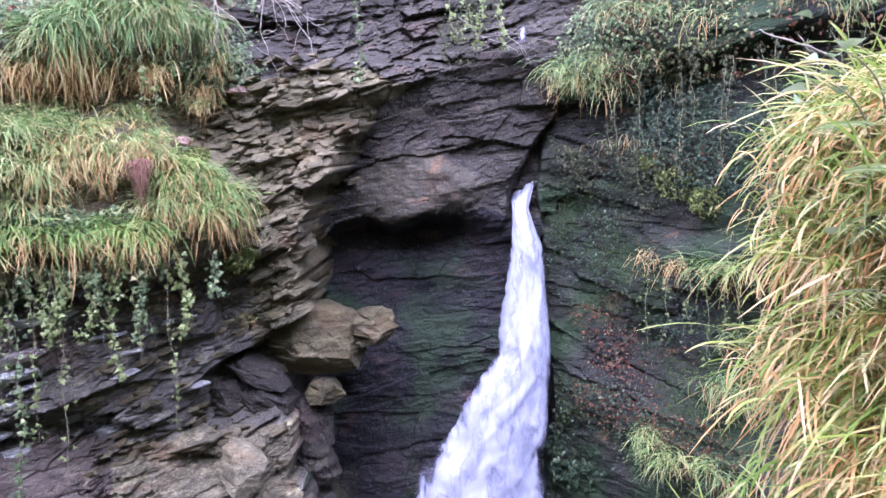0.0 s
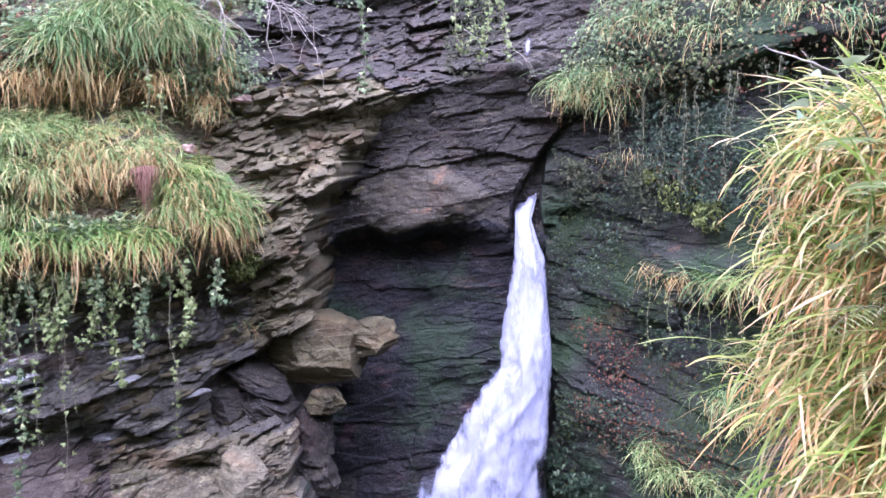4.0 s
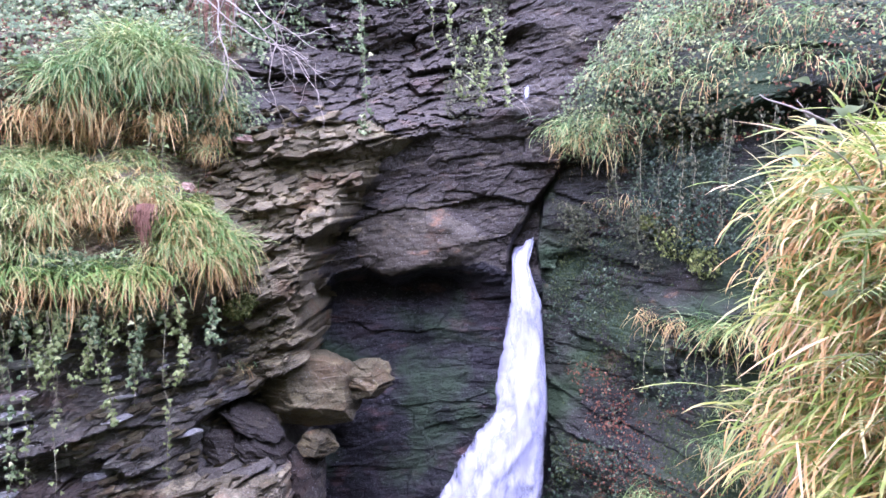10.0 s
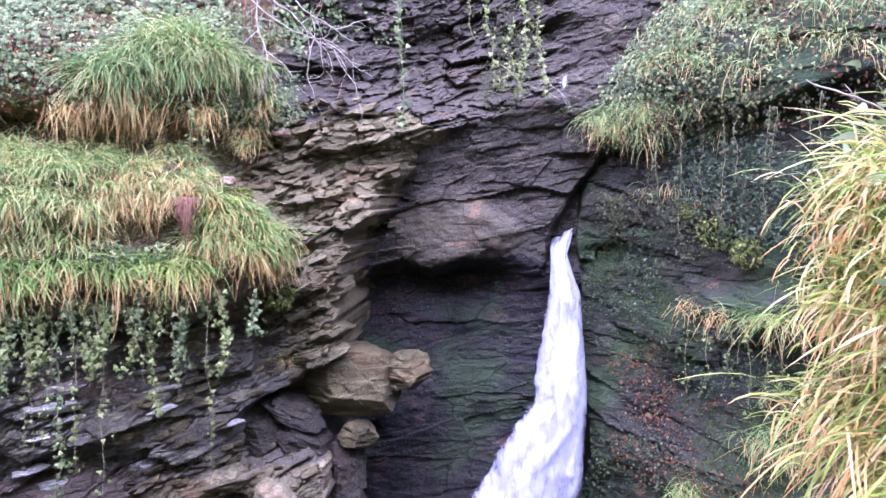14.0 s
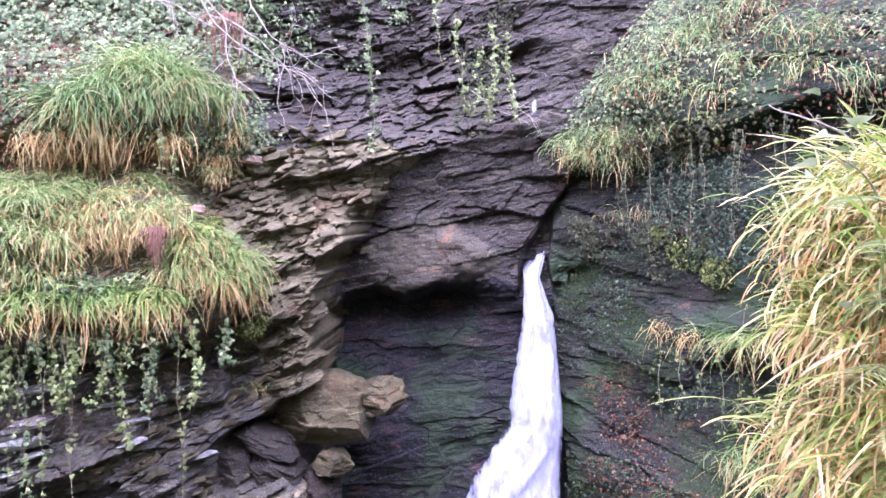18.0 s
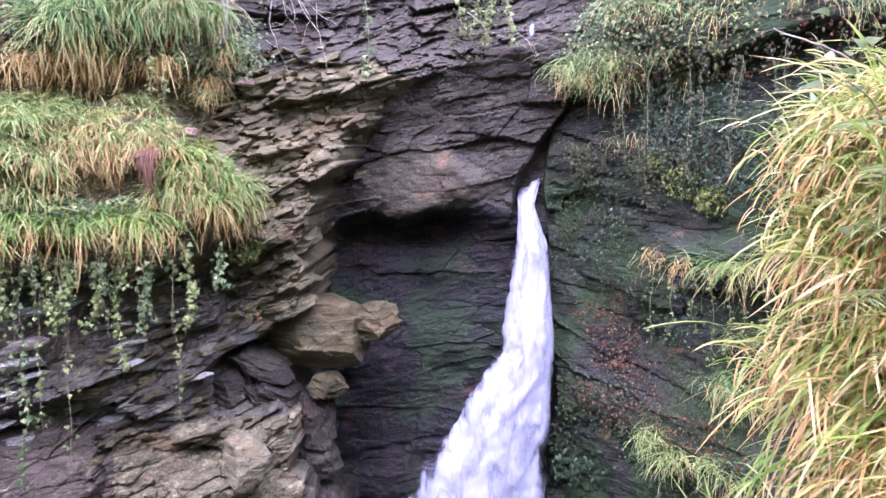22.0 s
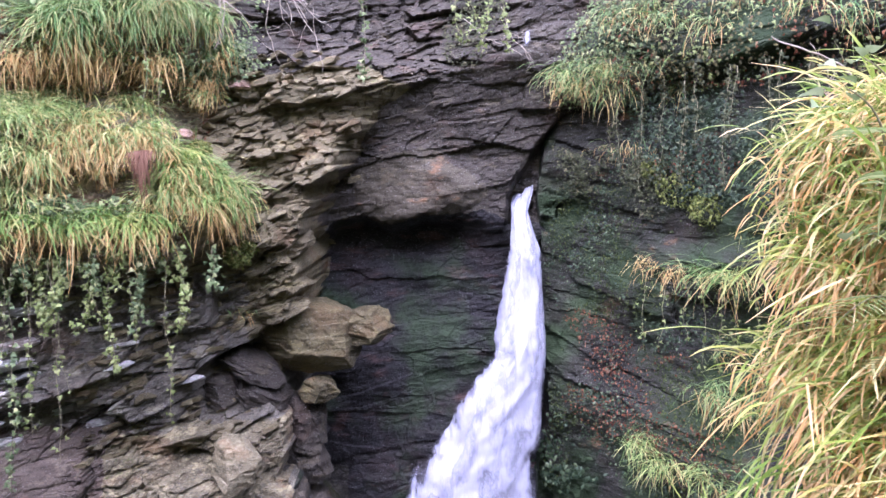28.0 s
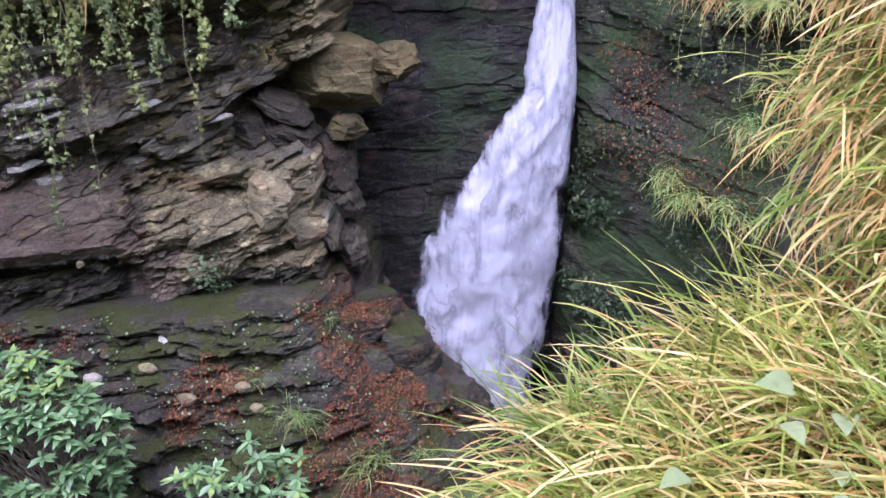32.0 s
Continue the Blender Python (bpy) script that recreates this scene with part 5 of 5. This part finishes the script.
for i in range(70):
    y, z = q.uniform(1.5, 2.3), q.uniform(-0.8, 0.03)
    prof = ground_z(xs, np.full(60, y))
    x = float(np.interp(z, np.maximum.accumulate(prof), xs))
    tussock((x, y, z), 270, 0.21, 0.0088, (-0.22, -0.5, 0.25), 0.75, "long yellowing grass hanging from the steep bank", "tufts on the steep bank", 2000 + 5 * i, 0.4, GRASS_NEAR, 0.085, skirt=0.2, swirl=0.8, dead=GRASS_STRAW)

# small plants of the ledges
for i, (x, z, n, ln) in enumerate(((-0.7, -4.25, 90, 0.24), (-0.85, -4.3, 70, 0.22), (-1.35, -3.85, 90, 0.2), (-1.25, -3.95, 70, 0.2), (-1.6, -3.6, 40, 0.15), (-0.35, -4.35, 60, 0.2), (-1.15, -3.45, 30, 0.15))):
    y = float(ledge_y(np.array([x]), np.array([z]))[0]) - 0.05
    tussock((x, y, z + 0.05), n, ln, 0.005, (0.0, -0.4, 0.2), 0.7, "thin green grass tuft on the mossy ledge", "tufts on the ledges", 760 + i, 0.15, spread=0.06)

# ---- leaf litter on the ledges ----
def on_grid(P, count, seed, least_up, patch=None):
    """Random points on the faces of a grid that look up."""
    q = np.random.default_rng(seed)
    A, B, C, D = P[:-1, :-1].reshape(-1, 3), P[1:, :-1].reshape(-1, 3), P[1:, 1:].reshape(-1, 3), P[:-1, 1:].reshape(-1, 3)
    N = np.cross(B - A, D - A)
    area = np.linalg.norm(N, axis=1)
    N = N / (area[:, None] + 1e-9)
    N = N * np.sign(-N[:, 1:2] + 2 * N[:, 2:])
    ok = area * (N[:, 2] > least_up)
    if patch is not None:
        ok = ok * patch((A + C) / 2)
    i = q.choice(len(A), count, p=ok / ok.sum())
    a, b = q.uniform(0, 1, (count, 1)), q.uniform(0, 1, (count, 1))
    return A[i] * (1 - a) * (1 - b) + B[i] * a * (1 - b) + C[i] * a * b + D[i] * (1 - a) * b, N[i]


at, N = on_grid(P_LEDGE, 24000, 9, 0.5, lambda c: step(fbm(c[:, 0] * 1.5, c[:, 1] * 1.5 + c[:, 2], 19, 4) + 0.16 * step(c[:, 0], -1.9, -0.7), 0.1, 0.2))
q = np.random.default_rng(9)
for x, y, z, w in ledge_tops:
    n = int(q.uniform(0.0, 1.0) * 1500 * w)
    e = q.normal(size=(n, 2)) * w * 0.26
    at = np.concatenate([at, np.stack([x + e[:, 0], y - 0.03 + e[:, 1], z + 0.02 - 0.5 * (e ** 2).sum(1) / w + 0 * e[:, 0]], -1)])
at = at + np.array([0, 0, 0.01])
x = at[:, 0]
ob = new("leaf_carpet", mesh_np("leaf_carpet", *leaves(at, np.array([[0, 0, 1.0]]) + 0 * at, q.uniform(0.016, 0.036, len(x)), OVAL_SHAPE, 21, (0, -1, 0), 0.35), LITTER))
tagged(ob, "reddish brown fallen leaves lying on the ledges", "leaf litter", kind="stuff")

q = np.random.default_rng(10)
at, N = on_grid(P_CLIFF, 2600, 11, 0.3, lambda c: (c[:, 0] < -1.65) * (c[:, 2] > -0.6) * step(fbm(c[:, 0] * 2, c[:, 2] * 2, 20, 3), -0.1, 0.2))
ob = new("leaf_carpet", mesh_np("leaf_carpet", *leaves(at + N * 0.01, N, q.uniform(0.016, 0.034, len(at)), OVAL_SHAPE, 22, (0, -1, 0), 0.4), LITTER))
tagged(ob, "brown fallen leaves among the grass of the shelf", "leaf litter", kind="stuff")

at, N = on_grid(P_LEDGE, 900, 13, -0.2, lambda c: step(fbm(c[:, 0] * 2.5, c[:, 2] * 3, 29, 3), 0.0, 0.2) * (c[:, 2] > -4.4))
q = np.random.default_rng(14)
ob = new("pennywort_patch", mesh_np("pennywort_patch", *leaves(at + N * 0.015, N, q.uniform(0.012, 0.03, len(at)), OVAL_SHAPE * np.array([1.7, 1, 1]), 24, (0, -1, -0.5), 0.5), PENNY))
tagged(ob, "small round pale green leaves on the wet ledges", "small plants", kind="stuff")
x, z = -2.08 + 0.07 * q.normal(size=160), -3.02 + 0.14 * q.normal(size=160)
at, N = on_cliff(cliff_y, x, z, 0.02)
ob = new("pennywort_patch", mesh_np("pennywort_patch", *leaves(at, N, q.uniform(0.018, 0.04, 160), OVAL_SHAPE * np.array([1.7, 1, 1]), 25), PENNY))
tagged(ob, "cluster of round green leaves on the damp cliff", "small plants", kind="stuff")


# ---- rhododendron bushes at the cliff foot ----
def long_leaf(name, mat):
    u = np.linspace(0, 1, 7)
    w = 0.185 * np.sin(np.pi * np.clip(u, 0.02, 0.985) ** 0.85)
    V = np.concatenate([np.stack([s * w, u, 0.25 * np.abs(s) * w - 0.18 * u ** 2], -1) for s in (-1, 0, 1)])
    i = np.arange(6)
    F = np.concatenate([np.stack([i + 7 * k, i + 7 * (k + 1), i + 1 + 7 * (k + 1), i + 1 + 7 * k], -1) for k in (0, 1)])
    return mesh_np(name, V, F, mat, True)


LEAF_OLD, LEAF_NEW = long_leaf("leaf", LAUREL), long_leaf("leaf_new", LAUREL_NEW)


def bush(base, heads, seed, label):
    """A bush of whorled leathery leaves: stems from one foot, a rosette at each tip."""
    q = np.random.default_rng(seed)
    ob = empty("rhododendron_bush", base, label, "bush")
    for x, y, z, young in heads:
        tip, b = np.array((x, y, z)), np.array(base)
        t = np.linspace(0, 1, 8)[:, None]
        P = b + (tip - b) * t + np.array([0, 0, 0.12]) * np.sin(t * 3.1) + 0.03 * q.normal(size=(8, 3)) * (t > 0) * (t < 1)
        stem = part_np("branch", *tube(P, 0.007, 0.004), TWIG, ob, True)
        n = int(q.integers(8, 11))
        for i in range(n):
            a = i * 2.4 + q.uniform(-0.3, 0.3)
            up = q.uniform(-25, 30) + (25 if i > n - 4 else 0)
            lf = new("leaf", LEAF_NEW if (young and i > n // 3) else LEAF_OLD)
            s = q.uniform(0.08, 0.112)
            lf.matrix_world = Matrix.Translation(tip - np.array([0, 0, 0.004 * i])) @ Euler((radians(up), q.uniform(-0.3, 0.3), a)).to_matrix().to_4x4() @ Matrix.Diagonal((s, s, s, 1))
            under(lf, stem)
    return ob


q = np.random.default_rng(3)
heads = []
for i in range(200):
    a, v = q.uniform(-3.0, 0.0), q.uniform(-0.9, 1.4)
    rr = q.uniform(0.88, 1.05)
    heads.append((-2.92 + 0.56 * rr * math.cos(a) * math.cos(v), 4.6 + 0.45 * math.sin(a) * math.cos(v), -3.58 + 0.72 * rr * math.sin(v), v > 0.7 and i % 2 == 0))
bush((-2.85, 4.7, -4.7), heads, 31, "glossy green rhododendron bush with paler young leaves")
heads = [(-1.95, 4.35, -3.7, True), (-1.8, 4.3, -3.62, True), (-1.68, 4.25, -3.68, True), (-1.88, 4.2, -3.8, False), (-1.45, 4.4, -3.45, False), (-1.38, 4.35, -3.55, False), (-1.25, 4.45, -3.6, False), (-1.5, 4.25, -3.65, False), (-1.3, 4.25, -3.75, False), (-1.6, 4.2, -3.85, False), (-1.15, 4.4, -3.75, False)]
heads += [(-1.95 + 0.85 * hsh(i, 1, 45), 4.3 + 0.2 * hsh(i, 2, 45), -3.95 + 0.32 * hsh(i, 3, 45), i % 4 == 0) for i in range(24)]
bush((-1.55, 4.45, -4.65), heads, 32, "low rhododendron bush with dark leathery leaves")


# ---- bare twigs ----
def stem_line(a, way, length, n, q, kink, sag):
    """A crooked line from a along way."""
    P, d = [np.array(a, float)], np.array(way, float)
    for k in range(n):
        d = d + kink * q.normal(size=3) * np.array([1, 0.5, 1]) + np.array([0, 0, -sag])
        d /= np.linalg.norm(d)
        P.append(P[-1] + d * length / n)
    return np.array(P)


def twig(start, end, seed, label, forks=5, r0=0.006, sag=0.03, group="bare twigs"):
    """A leafless branch with crooked side shoots."""
    q = np.random.default_rng(seed)
    a, b = np.array(start), np.array(end)
    L = np.linalg.norm(b - a)
    P = stem_line(a, (b - a) / L, L * 1.1, 16, q, 0.16, 0.0)
    P = P + (b - P[-1]) * np.linspace(0, 1, 17)[:, None]
    ob = empty("branch", start, label, "branch", group)
    part_np("stem", *tube(P, r0, r0 * 0.4), TWIG, ob, True)
    for i in range(forks):
        k = int(q.integers(3, 15))
        w = (P[k + 1] - P[k - 1])
        w = w / np.linalg.norm(w) + 0.75 * q.normal(size=3) * np.array([1, 0.4, 1])
        ln = L * q.uniform(0.2, 0.5)
        Q = stem_line(P[k], w / np.linalg.norm(w), ln, 9, q, 0.22, sag)
        pieces = [tube(Q, r0 * 0.6, r0 * 0.22, 4)]
        for m in (3, 5, 7):
            w = Q[m + 1] - Q[m]
            w = w / np.linalg.norm(w) + 0.8 * q.normal(size=3) * np.array([1, 0.4, 1])
            pieces.append(tube(stem_line(Q[m], w / np.linalg.norm(w), ln * q.uniform(0.2, 0.45), 6, q, 0.25, sag), r0 * 0.35, r0 * 0.15, 4))
        part_np("side_shoot", *joined(pieces), TWIG, ob, True)
    return ob


for i, (s, e) in enumerate((((-1.9, 5.95, 1.75), (-0.95, 5.8, 0.85)), ((-1.75, 5.9, 1.6), (-1.2, 5.75, 0.95)), ((-1.62, 5.85, 1.45), (-1.5, 5.7, 0.82)), ((-1.5, 6.0, 1.8), (-0.9, 5.8, 1.05)), ((-2.4, 5.9, 1.6), (-1.65, 5.8, 1.35)))):
    twig(s, e, 900 + i, "bare grey branch hanging over the cliff edge", 6)
twig((1.25, 2.6, 0.2), (0.98, 2.6, 0.34), 920, "dry pale stalk reaching out of the bank", 2, 0.005)
twig((1.28, 2.4, 0.05), (1.02, 2.4, 0.2), 921, "dry pale stalk above the near grass", 3, 0.003)
twig((0.15, 6.9, 1.05), (0.62, 6.8, 0.75), 922, "fine bare twigs on the wall above the fall", 6, 0.004)
twig((0.45, 6.9, 1.15), (0.68, 6.8, 0.8), 923, "fine bare twigs on the wall above the fall", 6, 0.004)


# ---- hanging roots ----
def roots(at, width, length, n, seed):
    q = np.random.default_rng(seed)
    pieces = []
    for i in range(n):
        t = np.linspace(0, 1, 7)
        x0 = q.normal() * width * 0.5
        length_i = length * (1 - 0.5 * min(1, abs(x0) / width))
        P = np.array(at) + np.stack([x0 + x0 * 0.3 * t + 0.02 * fbm(t * 4, t * 0 + i, seed, 2), -0.05 * np.sin(t * 3) + q.normal() * 0.02 + 0 * t, -t * length_i * q.uniform(0.5, 1.2) - 0.15 * abs(x0)], -1)
        pieces.append(tube(P, 0.003, 0.001, 4))
    ob = new("root_mat", mesh_np("root_mat", *joined(pieces), ROOT, True))
    return tagged(ob, "reddish brown mat of fine roots hanging from the turf", "roots", kind="stuff")


roots((-1.92, 5.3, -0.03), 0.07, 0.32, 80, 1)
roots((-1.62, 5.95, 1.5), 0.16, 0.45, 90, 2)


# ---- bramble leaves in the near grass ----
def bramble(at, seed, s, label):
    q = np.random.default_rng(seed)
    ob = empty("bramble", at, label, "bramble", "brambles")
    t = np.linspace(0, 1, 8)[:, None]
    a = np.array(at)
    P = a + np.array([-0.05, -0.05, 0.16]) * t - np.array([0.06, 0, 0.05]) * t ** 2
    part_np("stem", *tube(P, 0.003, 0.0015), VINE, ob, True)
    me = BR_MESH
    for i in range(3):
        lf = new("leaf", me)
        k = s * q.uniform(0.7, 1.15)
        c = P[4 + i % 4] + q.normal(size=3) * np.array([0.06, 0.04, 0.03])
        lf.matrix_world = Matrix.Translation(c) @ Euler((q.uniform(0.1, 0.8), q.uniform(-0.4, 0.4), q.uniform(1.5, 4.5))).to_matrix().to_4x4() @ Matrix.Diagonal((k, k, k, 1))
        under(lf, ob)
    return ob


u = np.linspace(0, 1, 9)
w = 0.4 * np.sin(np.pi * np.clip(u, 0.03, 0.98) ** 0.75) * (1 + 0.1 * np.cos(u * 50))
V = np.concatenate([np.stack([sd * w, u, 0.5 * np.abs(sd) * w - 0.3 * u ** 2 + 0.03 * np.sin(u * 25) * abs(sd)], -1) for sd in (-1, 0, 1)])
i = np.arange(8)
BR_MESH = mesh_np("bramble_leaf", V, np.concatenate([np.stack([i + 9 * k, i + 9 * (k + 1), i + 1 + 9 * (k + 1), i + 1 + 9 * k], -1) for k in (0, 1)]), BRAMBLE, True)
for i, (x, y, dz) in enumerate(((0.5, 1.2, 0.1), (0.68, 1.3, 0.1), (0.62, 1.1, 0.08), (0.8, 1.25, 0.1), (0.74, 1.02, 0.1))):
    z = float(ground_z(np.array([x]), np.array([y]))[0])
    bramble((x - 0.05, y - 0.05, z + dz), 940 + i, 0.055, "pale green bramble sprig among the grass")
for i, (x, y, z) in enumerate(((0.96, 1.72, 0.1), (0.86, 1.68, 0.0), (0.98, 1.7, 0.16), (0.92, 1.66, -0.28), (0.9, 1.7, 0.06))):
    bramble((x, y, z), 950 + i, 0.045, "pale green bramble sprig hanging in the bank's grass")


# ---- fern fronds in the near grass ----
FERN = leaf_material("fern_frond", [(0.0, (0.2, 0.27, 0.09)), (0.6, (0.32, 0.38, 0.15)), (1.0, (0.48, 0.48, 0.24))], rough=0.6, glow=0.3, streak=False)


def fern(at, way, length, seed):
    """One arching frond: a thin stalk and a leaflet blade of paired, toothed pinnae."""
    q = np.random.default_rng(seed)
    ob = empty("fern", at, "pale green fern frond drooping among the bank's grass", "fern", "ferns")
    n = 15
    t = np.linspace(0, 1, n)
    w = np.array(way, float) / np.linalg.norm(way)
    P = np.array(at) + w * length * t[:, None] + np.array([0, 0, -0.45 * length]) * t[:, None] ** 2
    part_np("stalk", *tube(P, 0.0016, 0.0006), VINE, ob, True)
    side = np.cross(w, np.array([0, 0, 1.0]))
    side /= np.linalg.norm(side)
    pieces = []
    for k in range(2, n):
        reach = 0.3 * length * math.sin(math.pi * (0.12 + 0.88 * t[k])) ** 0.8 + 0.006
        for sd in (-1, 1):
            u = np.linspace(0, 1, 8)
            mid = P[k] + (side * sd + 0.35 * w) * reach * u[:, None] + np.array([0, 0, -0.3 * reach]) * u[:, None] ** 2
            half = (0.13 * reach * (1 - u) ** 0.6 * (0.55 + 0.45 * (np.arange(8) % 2)) + 0.0004)[:, None] * w
            V = np.stack([mid - half, mid + half], 1).reshape(-1, 3) + q.normal(size=3) * 0.001
            i = np.arange(7)
            pieces.append((V, np.stack([2 * i, 2 * i + 1, 2 * i + 3, 2 * i + 2], -1)))
    tagged(part_np("pinnae", *joined(pieces), FERN, ob, True, "toothed pale leaflets"), kind="stuff")
    return ob


for i, (x, y, z, dx, dz, ln) in enumerate(((0.86, 1.66, 0.02, -0.7, 0.3, 0.17), (0.9, 1.62, -0.06, -0.5, 0.2, 0.19), (0.93, 1.64, -0.14, -0.8, 0.1, 0.17), (0.97, 1.66, 0.08, -0.6, 0.35, 0.16), (0.86, 1.62, -0.3, -0.6, 0.15, 0.18), (0.96, 1.6, -0.24, -0.7, 0.1, 0.18), (0.9, 1.6, -0.42, -0.5, 0.2, 0.15))):
    fern((x, y, z), (dx, -0.35, dz), ln, 970 + i)
